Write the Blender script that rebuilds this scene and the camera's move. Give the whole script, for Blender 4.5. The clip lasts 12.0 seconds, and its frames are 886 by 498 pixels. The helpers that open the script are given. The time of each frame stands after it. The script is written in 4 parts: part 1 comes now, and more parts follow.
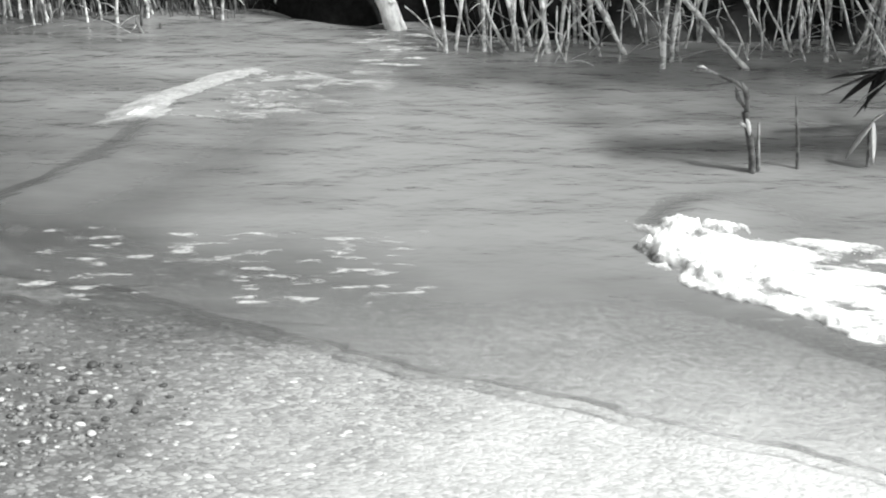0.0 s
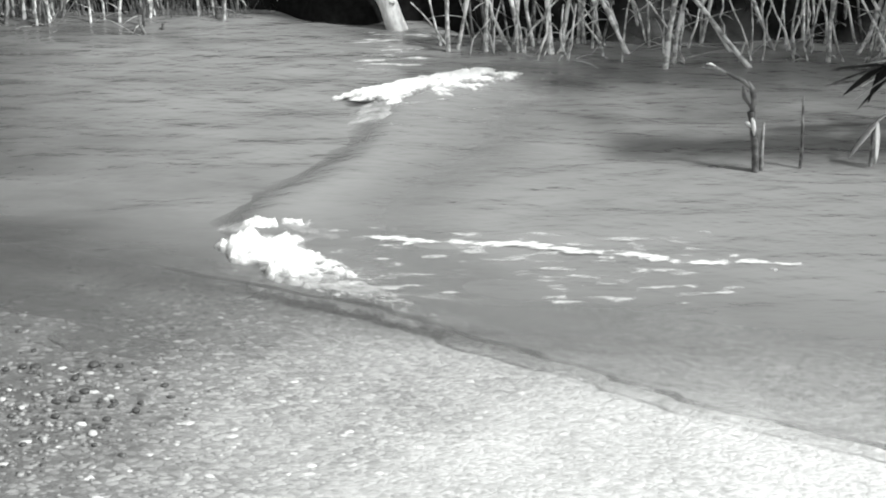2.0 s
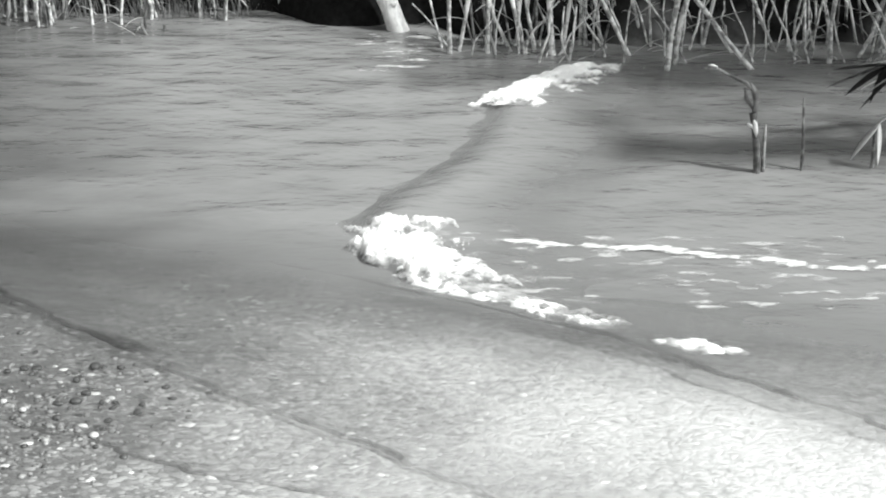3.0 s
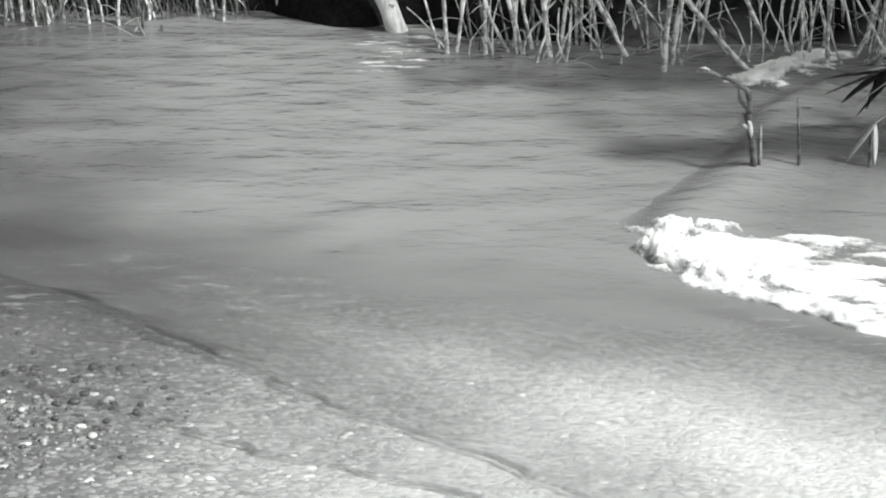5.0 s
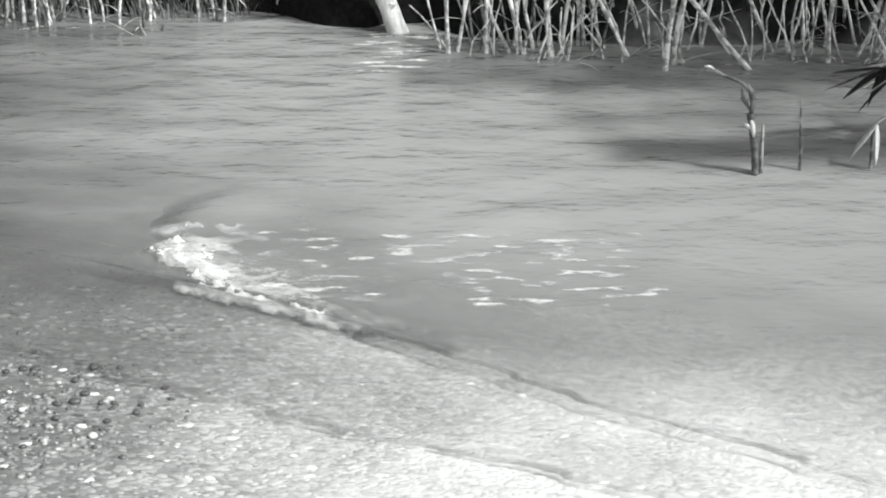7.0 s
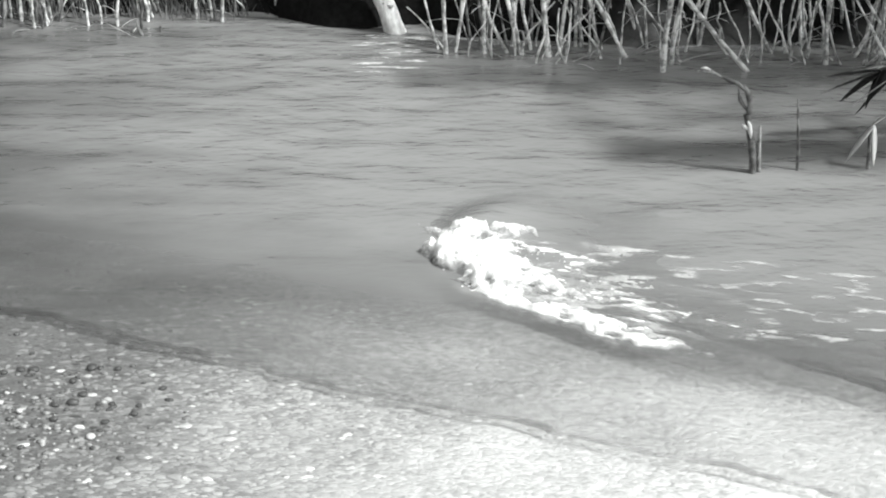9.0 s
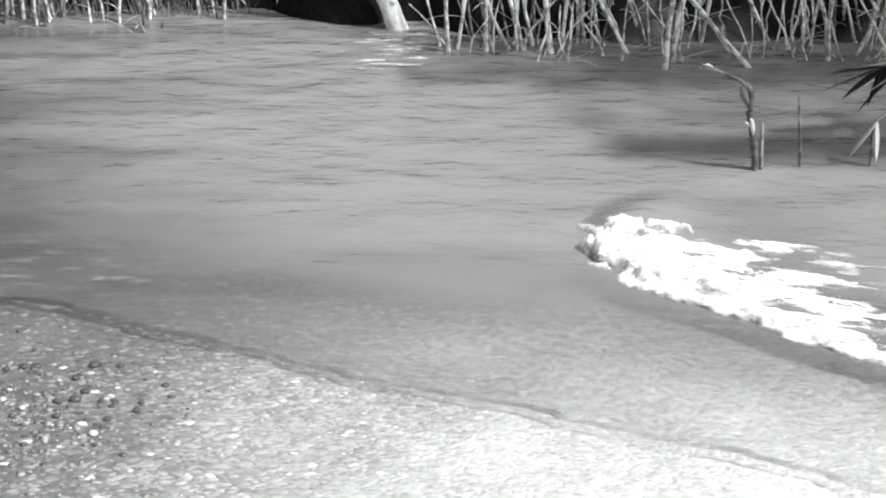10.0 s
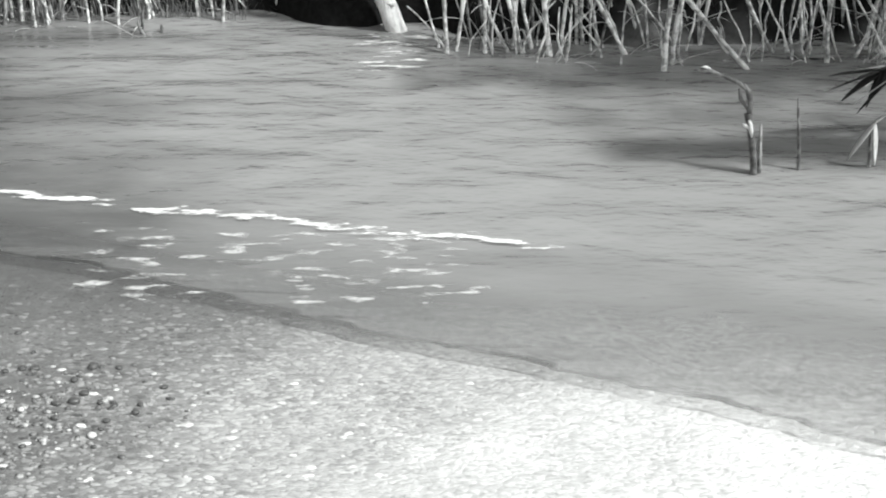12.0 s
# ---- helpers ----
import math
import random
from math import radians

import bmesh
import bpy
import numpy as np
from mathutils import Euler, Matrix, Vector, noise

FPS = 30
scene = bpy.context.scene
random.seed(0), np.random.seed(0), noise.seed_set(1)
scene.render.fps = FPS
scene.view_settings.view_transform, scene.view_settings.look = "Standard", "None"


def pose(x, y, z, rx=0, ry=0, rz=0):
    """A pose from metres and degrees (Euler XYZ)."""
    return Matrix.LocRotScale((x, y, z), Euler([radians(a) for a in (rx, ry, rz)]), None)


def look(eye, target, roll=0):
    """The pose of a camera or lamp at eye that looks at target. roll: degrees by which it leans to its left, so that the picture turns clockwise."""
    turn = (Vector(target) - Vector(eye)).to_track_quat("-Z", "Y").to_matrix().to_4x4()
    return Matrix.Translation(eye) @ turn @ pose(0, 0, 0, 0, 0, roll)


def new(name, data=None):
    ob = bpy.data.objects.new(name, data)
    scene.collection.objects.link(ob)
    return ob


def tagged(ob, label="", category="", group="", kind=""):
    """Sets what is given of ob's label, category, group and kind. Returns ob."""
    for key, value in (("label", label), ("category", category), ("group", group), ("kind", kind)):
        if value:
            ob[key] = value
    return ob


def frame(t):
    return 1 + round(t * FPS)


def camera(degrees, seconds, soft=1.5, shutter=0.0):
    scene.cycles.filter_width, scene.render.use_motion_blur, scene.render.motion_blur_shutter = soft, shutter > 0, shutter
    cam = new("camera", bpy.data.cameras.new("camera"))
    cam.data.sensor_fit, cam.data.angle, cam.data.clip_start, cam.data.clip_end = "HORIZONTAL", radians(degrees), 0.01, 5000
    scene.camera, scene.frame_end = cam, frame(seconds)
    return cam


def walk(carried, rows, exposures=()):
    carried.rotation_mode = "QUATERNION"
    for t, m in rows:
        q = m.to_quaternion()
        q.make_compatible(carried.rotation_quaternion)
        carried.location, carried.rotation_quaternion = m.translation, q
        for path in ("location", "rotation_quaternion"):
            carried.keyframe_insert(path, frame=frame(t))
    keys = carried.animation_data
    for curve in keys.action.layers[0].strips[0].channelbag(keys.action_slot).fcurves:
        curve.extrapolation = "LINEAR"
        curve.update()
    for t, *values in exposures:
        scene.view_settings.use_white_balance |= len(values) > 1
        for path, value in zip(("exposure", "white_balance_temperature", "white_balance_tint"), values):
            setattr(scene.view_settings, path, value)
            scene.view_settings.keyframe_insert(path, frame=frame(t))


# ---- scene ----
# Camera: stands still on the beach, the film weaving slightly in the gate.
cam = camera(36, 12.0, soft=2.0)
STAND = pose(0, 0, 1.6, 65, 0, 0)
WEAVE = [(0, -2, -2), (0.5, -1, -1.5), (1, -2, -2.5), (1.5, -1, -2.5), (2, 0, -2), (2.5, 4, 1), (3, 2.5, 1),
         (5, 0, 1.5), (5.5, 2, 1), (6, 4, -1), (6.5, 3, 2), (7, 0.5, 1.5), (9, -3, 3), (9.5, 0, 0),
         (10, 1, -2.5), (10.5, -1, 0), (11, -0.5, 1), (11.5, 0, 1.5), (12, -1, 1)]
STEP = 0.02375
walk(cam, [(t, STAND @ pose(0, 0, 0, dy * STEP, dx * STEP, 0)) for t, dx, dy in WEAVE],
     [(t, 1.01 + e, 6500, 6) for t, e in [(0, -0.05), (0.5, -0.05), (1, -0.1), (1.5, 0), (2, -0.14), (2.5, -0.2), (3, -0.06), (5, -0.2), (5.5, -0.05), (6, -0.05),
                                 (6.5, 0), (7, 0.06), (9, -0.06), (9.5, -0.02), (10, 0), (10.5, -0.03), (11, -0.04), (11.5, -0.14), (12, 0.04)]])

# World and sun (black-and-white film: the light has no colour).
SUN_AZ, SUN_EL = radians(118), radians(50)   # to the right of the view's direction, and up
world = bpy.data.worlds.new("sky")
scene.world = world
world.use_nodes = True
wn, wl = world.node_tree.nodes, world.node_tree.links
sky = wn.new("ShaderNodeTexSky")
sky.sky_type, sky.sun_disc = "NISHITA", False
sky.sun_elevation, sky.sun_rotation = SUN_EL, SUN_AZ
grey = wn.new("ShaderNodeRGBToBW")
wl.new(sky.outputs[0], grey.inputs[0])
wl.new(grey.outputs[0], wn["Background"].inputs[0])
wn["Background"].inputs[1].default_value = 0.11
sun = new("sun", bpy.data.lights.new("sun", "SUN"))
sun.data.energy, sun.data.angle = 2.9, radians(7)
sun.matrix_world = look((math.sin(SUN_AZ) * 9, math.cos(SUN_AZ) * 9, 9 * math.tan(SUN_EL)), (0, 0, 0))


# ---- materials ----
class Nodes:
    """A small node-tree writer."""

    def __init__(self, name):
        self.mat = bpy.data.materials.new(name)
        self.mat.use_nodes = True
        self.tree = self.mat.node_tree
        self.bsdf = self.tree.nodes["Principled BSDF"]
        self.out = self.tree.nodes["Material Output"]

    def add(self, kind, **values):
        node = self.tree.nodes.new(kind)
        for key, value in values.items():
            node.inputs[key].default_value = value
        return node

    def link(self, a, b):
        self.tree.links.new(a, b)

    def place(self, local=False, scale=(1, 1, 1)):
        src = self.add("ShaderNodeTexCoord").outputs["Object"] if local else self.add("ShaderNodeNewGeometry").outputs["Position"]
        m = self.add("ShaderNodeMapping", Scale=scale)
        self.link(src, m.inputs["Vector"])
        return m.outputs[0]

    def noise(self, where, scale, detail=4.0, rough=0.6):
        n = self.add("ShaderNodeTexNoise", Scale=scale, Detail=detail, Roughness=rough)
        self.link(where, n.inputs["Vector"])
        return n.outputs[0]

    def ramp(self, value, *stops):
        r = self.add("ShaderNodeValToRGB")
        el = r.color_ramp.elements
        while len(el) < len(stops):
            el.new(0.5)
        for e, (at, v) in zip(el, stops):
            e.position, e.color = at, (v, v, v, 1)
        self.link(value, r.inputs[0])
        return r.outputs[0]

    def mix(self, fac, a, b, mode="MIX"):
        m = self.tree.nodes.new("ShaderNodeMix")
        m.data_type, m.blend_type = "RGBA", mode
        for value, slot in ((fac, 0), (a, 6), (b, 7)):
            if isinstance(value, (int, float)):
                m.inputs[slot].default_value = value if slot == 0 else (value, value, value, 1)
            else:
                self.link(value, m.inputs[slot])
        return m.outputs[2]

    def maths(self, op, a, b=0.0, clamp=False):
        m = self.tree.nodes.new("ShaderNodeMath")
        m.operation, m.use_clamp = op, clamp
        for value, slot in ((a, 0), (b, 1)):
            if isinstance(value, (int, float)):
                m.inputs[slot].default_value = value
            else:
                self.link(value, m.inputs[slot])
        return m.outputs[0]

    def bump(self, height, strength, distance):
        b = self.add("ShaderNodeBump", Strength=strength, Distance=distance)
        self.link(height, b.inputs["Height"])
        return b.outputs[0]

    def finish(self, colour, roughness=0.6, normal=None, specular=0.5):
        for value, slot in ((colour, "Base Color"), (roughness, "Roughness")):
            if isinstance(value, (int, float)):
                self.bsdf.inputs[slot].default_value = (value, value, value, 1) if slot == "Base Color" else value
            else:
                self.link(value, self.bsdf.inputs[slot])
        self.bsdf.inputs["Specular IOR Level"].default_value = specular
        if normal:
            self.link(normal, self.bsdf.inputs["Normal"])
        return self.mat


# the shore line: a point on it and its normal towards the water
SHORE_X, SHORE_Y, SHORE_NX, SHORE_NY = -0.43, 2.50, 0.416, 0.909


def shore_distance(n):
    """World distance from the shore line, in metres, positive towards the water."""
    geo = n.add("ShaderNodeNewGeometry")
    sep = n.add("ShaderNodeSeparateXYZ")
    n.link(geo.outputs["Position"], sep.inputs[0])
    a = n.maths("MULTIPLY", n.maths("SUBTRACT", sep.outputs[0], SHORE_X), SHORE_NX)
    b = n.maths("MULTIPLY", n.maths("SUBTRACT", sep.outputs[1], SHORE_Y), SHORE_NY)
    return n.maths("ADD", a, b)


def glare_patch(n, patchy):
    """Sun glare low on the right, painted as a bar of white sand."""
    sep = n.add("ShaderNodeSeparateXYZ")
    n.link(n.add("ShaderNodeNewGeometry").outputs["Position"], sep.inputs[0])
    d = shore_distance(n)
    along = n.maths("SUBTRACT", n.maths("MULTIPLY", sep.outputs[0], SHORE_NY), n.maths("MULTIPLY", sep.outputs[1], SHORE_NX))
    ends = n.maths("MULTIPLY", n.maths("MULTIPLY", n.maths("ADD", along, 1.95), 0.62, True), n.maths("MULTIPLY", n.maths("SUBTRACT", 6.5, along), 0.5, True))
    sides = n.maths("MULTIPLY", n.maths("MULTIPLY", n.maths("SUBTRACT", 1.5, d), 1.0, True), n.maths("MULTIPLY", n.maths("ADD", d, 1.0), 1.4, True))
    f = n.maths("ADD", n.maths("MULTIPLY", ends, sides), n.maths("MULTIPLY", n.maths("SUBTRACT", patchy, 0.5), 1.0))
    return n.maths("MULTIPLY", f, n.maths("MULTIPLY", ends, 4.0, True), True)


def left_vignette(n, patchy):
    """Vignette painted on the beach: darker to the left, most of all low on the left."""
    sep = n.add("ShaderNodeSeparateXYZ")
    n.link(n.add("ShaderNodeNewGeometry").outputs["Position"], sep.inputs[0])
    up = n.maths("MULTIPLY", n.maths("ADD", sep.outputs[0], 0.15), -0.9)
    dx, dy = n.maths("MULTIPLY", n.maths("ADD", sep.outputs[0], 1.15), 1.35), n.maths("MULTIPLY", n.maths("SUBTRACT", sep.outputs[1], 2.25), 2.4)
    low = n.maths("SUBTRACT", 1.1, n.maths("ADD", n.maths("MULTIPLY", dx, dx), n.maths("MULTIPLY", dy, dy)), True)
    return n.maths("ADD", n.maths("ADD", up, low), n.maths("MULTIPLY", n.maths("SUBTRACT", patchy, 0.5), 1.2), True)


def ground_material():
    n = Nodes("sand_and_silt")
    p = n.place()
    fine = n.noise(p, 260, 5, 0.7)
    mid = n.noise(p, 38, 5, 0.65)
    wide = n.noise(p, 3.2, 4)
    coarse = n.noise(n.place(False, (0.55, 1, 1)), 68, 4, 0.6)
    c = n.mix(n.ramp(fine, (0.38, 0), (0.62, 1)), 0.10, 0.36)
    c = n.mix(n.ramp(coarse, (0.40, 0), (0.60, 0.75)), c, 0.34)
    c = n.mix(n.ramp(mid, (0.42, 0), (0.6, 0.5)), c, 0.17)
    c = n.mix(n.ramp(wide, (0.35, 0), (0.7, 0.45)), c, 0.16)
    # near-white tone of the painted glare
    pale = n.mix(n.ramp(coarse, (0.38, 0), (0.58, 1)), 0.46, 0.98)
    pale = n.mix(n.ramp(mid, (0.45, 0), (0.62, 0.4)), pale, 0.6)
    c = n.mix(glare_patch(n, wide), c, pale)
    geo = n.add("ShaderNodeNewGeometry")
    sep = n.add("ShaderNodeSeparateXYZ")
    n.link(geo.outputs["Position"], sep.inputs[0])
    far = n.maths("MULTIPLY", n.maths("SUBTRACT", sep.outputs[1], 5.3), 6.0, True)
    # vignette put into the sand's colour
    dimmed = left_vignette(n, wide)
    c = n.mix(dimmed, c, n.mix(1.0, c, 0.52, "MULTIPLY"))
    # bank soil near black: the shade behind the reeds is put into its colour
    shaded_soil = n.mix(n.ramp(mid, (0.3, 0), (0.7, 1)), 0.004, 0.014)
    c = n.mix(far, c, shaded_soil)
    rough = n.ramp(n.noise(p, 60, 4), (0.3, 0.22), (0.75, 0.5))
    rough = n.mix(far, rough, 0.9)
    mat = n.finish(c, rough, n.bump(n.mix(0.5, fine, mid), 0.3, 0.008))
    n.link(n.maths("SUBTRACT", 0.5, n.maths("MULTIPLY", far, 0.42)), n.bsdf.inputs["Specular IOR Level"])
    return mat


def stone_material(name, low, high, rough=0.35, painted_light=False):
    n = Nodes(name)
    info = n.add("ShaderNodeNewGeometry")
    p = n.place()
    island = n.ramp(info.outputs["Random Per Island"], (0.0, low), (0.55, (low + high) / 2), (1.0, high))
    speck = n.noise(p, 320, 4, 0.7)
    c = n.mix(n.ramp(speck, (0.3, 0), (0.7, 0.5)), island, low)
    if painted_light:
        # the ground's vignette and glare, painted on the stones too
        c = n.mix(left_vignette(n, n.noise(p, 3.2, 4)), c, n.mix(1.0, c, 0.6, "MULTIPLY"))
        c = n.mix(n.maths("MULTIPLY", glare_patch(n, n.noise(p, 3.2, 4)), 0.62), c, 0.97)
    return n.finish(c, rough, n.bump(speck, 0.3, 0.002))


def water_material(name, low, near, far_murk, edge=0.1, span=1.1, silty=-0.22):
    """Silty river water: clear over the beach, murky further out."""
    n = Nodes(name)
    n.tree.nodes.remove(n.bsdf)
    p = n.place(True, (0.5, 1.0, 1.0))
    rip = n.noise(p, 11, 3, 0.5)
    rip2 = n.noise(n.place(True, (0.35, 1.0, 1.0)), 34, 3, 0.5)
    swirl = n.noise(n.place(True, (0.35, 1, 1)), 2.6, 5, 0.6)
    height = n.mix(0.15, rip, rip2)
    d = shore_distance(n)
    f = n.maths("DIVIDE", n.maths("SUBTRACT", d, edge), span, True)
    relief = n.add("ShaderNodeBump", Distance=0.04)
    n.link(height, relief.inputs["Height"])
    n.link(n.maths("ADD", n.maths("MULTIPLY", f, 0.55), 0.10), relief.inputs["Strength"])
    normal = relief.outputs[0]
    f = n.maths("ADD", f, n.maths("MULTIPLY", n.maths("SUBTRACT", swirl, 0.5), 0.35), True)
    clear = n.add("ShaderNodeBsdfTransparent", Color=(0.96, 0.96, 0.96, 1))
    silt = n.add("ShaderNodeBsdfDiffuse")
    sep = n.add("ShaderNodeSeparateXYZ")
    n.link(n.add("ShaderNodeNewGeometry").outputs["Position"], sep.inputs[0])
    side_tone = n.maths("ADD", n.maths("DIVIDE", n.maths("ADD", sep.outputs[0], 1.4), 2.4), n.maths("ADD", n.maths("MULTIPLY", n.maths("SUBTRACT", swirl, 0.5), 1.3), n.maths("MULTIPLY", n.maths("SUBTRACT", d, 0.9, True), 0.25)), True)
    # vignette painted into the water: the left side is darker and murkier
    dense = n.maths("MULTIPLY", n.maths("SUBTRACT", 0.9, side_tone, True), n.maths("MULTIPLY", n.maths("ADD", d, silty), 1.8, True))
    murk = n.maths("ADD", n.maths("ADD", n.maths("MULTIPLY", f, far_murk - near), near), n.maths("MULTIPLY", dense, 0.8), True)
    n.link(n.ramp(side_tone, (0.0, low * 0.45), (0.5, low * 1.08), (1.0, low * 1.12)), silt.inputs["Color"])
    body = n.add("ShaderNodeMixShader")
    n.link(murk, body.inputs[0])
    n.link(clear.outputs[0], body.inputs[1])
    n.link(silt.outputs[0], body.inputs[2])
    gloss = n.add("ShaderNodeBsdfGlossy", Roughness=0.17)
    n.link(normal, gloss.inputs["Normal"])
    facing = n.add("ShaderNodeLayerWeight", Blend=0.5)
    n.link(normal, facing.inputs["Normal"])
    sheen = n.maths("ADD", n.maths("MULTIPLY", n.maths("POWER", facing.outputs["Facing"], 5.0), 0.98), 0.02)
    top = n.add("ShaderNodeMixShader")
    n.link(sheen, top.inputs[0])
    n.link(body.outputs[0], top.inputs[1])
    n.link(gloss.outputs[0], top.inputs[2])
    # a sheet thins out to nothing behind its front
    thick = n.add("ShaderNodeAttribute")
    thick.attribute_name = "thickness"
    none = n.add("ShaderNodeBsdfTransparent")
    sheet = n.add("ShaderNodeMixShader")
    n.link(thick.outputs["Fac"], sheet.inputs[0])
    n.link(none.outputs[0], sheet.inputs[1])
    n.link(top.outputs[0], sheet.inputs[2])
    n.link(sheet.outputs[0], n.out.inputs[0])
    return n.mat


def foam_material(name, low=0.78, high=0.94, cover=1.0):
    n = Nodes(name)
    p = n.place(True)
    big, small = n.noise(p, 55, 5, 0.7), n.noise(p, 240, 4, 0.7)
    v = n.add("ShaderNodeTexVoronoi", Scale=180.0)
    n.link(p, v.inputs["Vector"])
    c = n.mix(n.ramp(big, (0.35, 0), (0.62, 1)), low, high)
    thick = n.add("ShaderNodeAttribute")
    thick.attribute_name = "thickness"
    torn = n.maths("ADD", n.maths("MULTIPLY", thick.outputs["Fac"], 1.7), n.maths("MULTIPLY", n.maths("SUBTRACT", n.noise(n.place(True, (0.55, 1, 1)), 70, 5, 0.7), 0.6), 1.9))
    n.link(n.maths("MULTIPLY", torn, cover, True), n.bsdf.inputs["Alpha"])
    n.bsdf.inputs["Subsurface Weight"].default_value = 0.5
    n.bsdf.inputs["Subsurface Radius"].default_value = (1, 1, 1)
    n.bsdf.inputs["Subsurface Scale"].default_value = 0.012
    return n.finish(c, 0.6, n.bump(n.mix(0.5, n.mix(0.5, big, small), v.outputs[0]), 0.2, 0.008))


def stalk_material(name, low, high, local=True):
    n = Nodes(name)
    p = n.place(local, (1, 1, 0.16))
    streak = n.noise(p, 95, 4, 0.7)
    blot = n.noise(n.place(local), 26, 4)
    info = n.add("ShaderNodeObjectInfo")
    tone = n.mix(info.outputs["Random"], low, high)
    c = n.mix(n.ramp(streak, (0.35, 0), (0.7, 0.7)), tone, low * 0.6)
    c = n.mix(n.ramp(blot, (0.45, 0), (0.57, 0.85)), c, low * 0.22)
    return n.finish(c, 0.55, n.bump(streak, 0.4, 0.003))


def bark_material():
    n = Nodes("pale_bark")
    p = n.place(True, (1, 1, 0.35))
    a, b = n.noise(p, 40, 6, 0.7), n.noise(p, 9, 4)
    c = n.mix(n.ramp(a, (0.35, 0), (0.6, 1)), 0.55, 0.92)
    c = n.mix(n.ramp(b, (0.55, 0), (0.75, 0.6)), c, 0.2)
    return n.finish(c, 0.75, n.bump(a, 0.8, 0.02))


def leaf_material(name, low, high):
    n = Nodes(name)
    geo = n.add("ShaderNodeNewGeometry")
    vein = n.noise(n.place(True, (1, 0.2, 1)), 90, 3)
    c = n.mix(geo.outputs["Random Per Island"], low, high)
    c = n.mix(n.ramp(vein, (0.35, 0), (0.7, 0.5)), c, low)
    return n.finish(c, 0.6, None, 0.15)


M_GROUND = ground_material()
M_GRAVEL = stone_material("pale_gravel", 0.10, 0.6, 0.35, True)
M_PEBBLE = stone_material("dark_pebble", 0.03, 0.09, 0.45)
M_PALE = stone_material("pale_pebble", 0.35, 0.6, 0.4)
M_SHINGLE = stone_material("mixed_shingle", 0.05, 0.45, 0.4)
M_WHITE = stone_material("white_pebble", 0.55, 0.95, 0.3)
M_WATER = water_material("river_water", 0.225, 0.05, 0.94, 0.5, 0.75)
M_SWELL = water_material("swell_water", 0.23, 0.04, 0.95, 0.55, 0.75)
M_SWASH = water_material("swash_water", 0.24, 0.05, 0.30, 0.2, 1.2, -0.02)
# rim is dark because the shade on the edge's front is in its colour
M_EDGE = water_material("swash_rim", 0.15, 0.52, 0.9, 0.3, 1.2)
M_FOAM = foam_material("white_foam", 0.86, 0.97)
M_THIN = foam_material("thin_foam", 0.7, 0.9, 0.6)
M_YOUNG = foam_material("young_foam", 0.7, 0.9, 0.27)
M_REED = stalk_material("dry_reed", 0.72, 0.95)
# darker copy of the reed, shade put into its colour
M_DARKREED = stalk_material("shade_painted_reed", 0.12, 0.38)
M_STEM = stalk_material("wet_stem", 0.12, 0.3)
M_SHEATH = stalk_material("withered_sheath", 0.14, 0.32)
M_BARK = bark_material()
# leaves near black, with the bank's shade put into their colour
M_LEAF = leaf_material("dark_shaded_leaf", 0.012, 0.04)
M_STUBBLE = leaf_material("grey_stubble", 0.05, 0.26)
M_DRYLEAF = leaf_material("dry_leaf", 0.4, 0.75)


# ---- builders ----
def mesh_of(name, verts, faces, material, smooth=True):
    me = bpy.data.meshes.new(name)
    me.from_pydata(verts if isinstance(verts, list) else verts.tolist(), [], faces if isinstance(faces, list) else faces.tolist())
    me.materials.append(material)
    if smooth:
        me.polygons.foreach_set("use_smooth", [True] * len(me.polygons))
    me.update()
    return me


def with_thickness(me, values):
    me.attributes.new("thickness", "FLOAT", "POINT").data.foreach_set("value", np.asarray(values, dtype=np.float32).ravel())
    return me


def put(name, me, parent=None, label=""):
    ob = new(name, me)
    ob.parent = parent
    return tagged(ob, label)


def grid_faces(rows, cols):
    i = np.arange(rows * cols).reshape(rows, cols)
    return np.stack([i[:-1, :-1], i[:-1, 1:], i[1:, 1:], i[1:, :-1]], -1).reshape(-1, 4)


def ico(level):
    bm = bmesh.new()
    bmesh.ops.create_icosphere(bm, subdivisions=level, radius=1)
    v = np.array([x.co[:] for x in bm.verts])
    f = np.array([[x.index for x in q.verts] for q in bm.faces])
    bm.free()
    return v, f


def dome():
    """A low rounded cap, open below, for stones that lie bedded in sand."""
    a = np.arange(7) * 2 * np.pi / 7
    rings = [np.stack([np.cos(a + o) * r, np.sin(a + o) * r, np.full(7, z)], -1) for r, z, o in ((1.0, -0.35, 0.0), (0.62, 0.6, 0.45))]
    k = np.arange(7)
    j = (k + 1) % 7
    faces = np.concatenate([np.stack([k, j, 7 + k], -1), np.stack([j, 7 + j, 7 + k], -1), np.stack([7 + k, 7 + j, np.full(7, 14)], -1)])
    return np.concatenate([*rings, [[0, 0, 0.9]]]), faces


ICO1, ICO2, DOME = ico(1), ico(2), dome()


def smooth01(x):
    x = np.clip(x, 0, 1)
    return x * x * (3 - 2 * x)


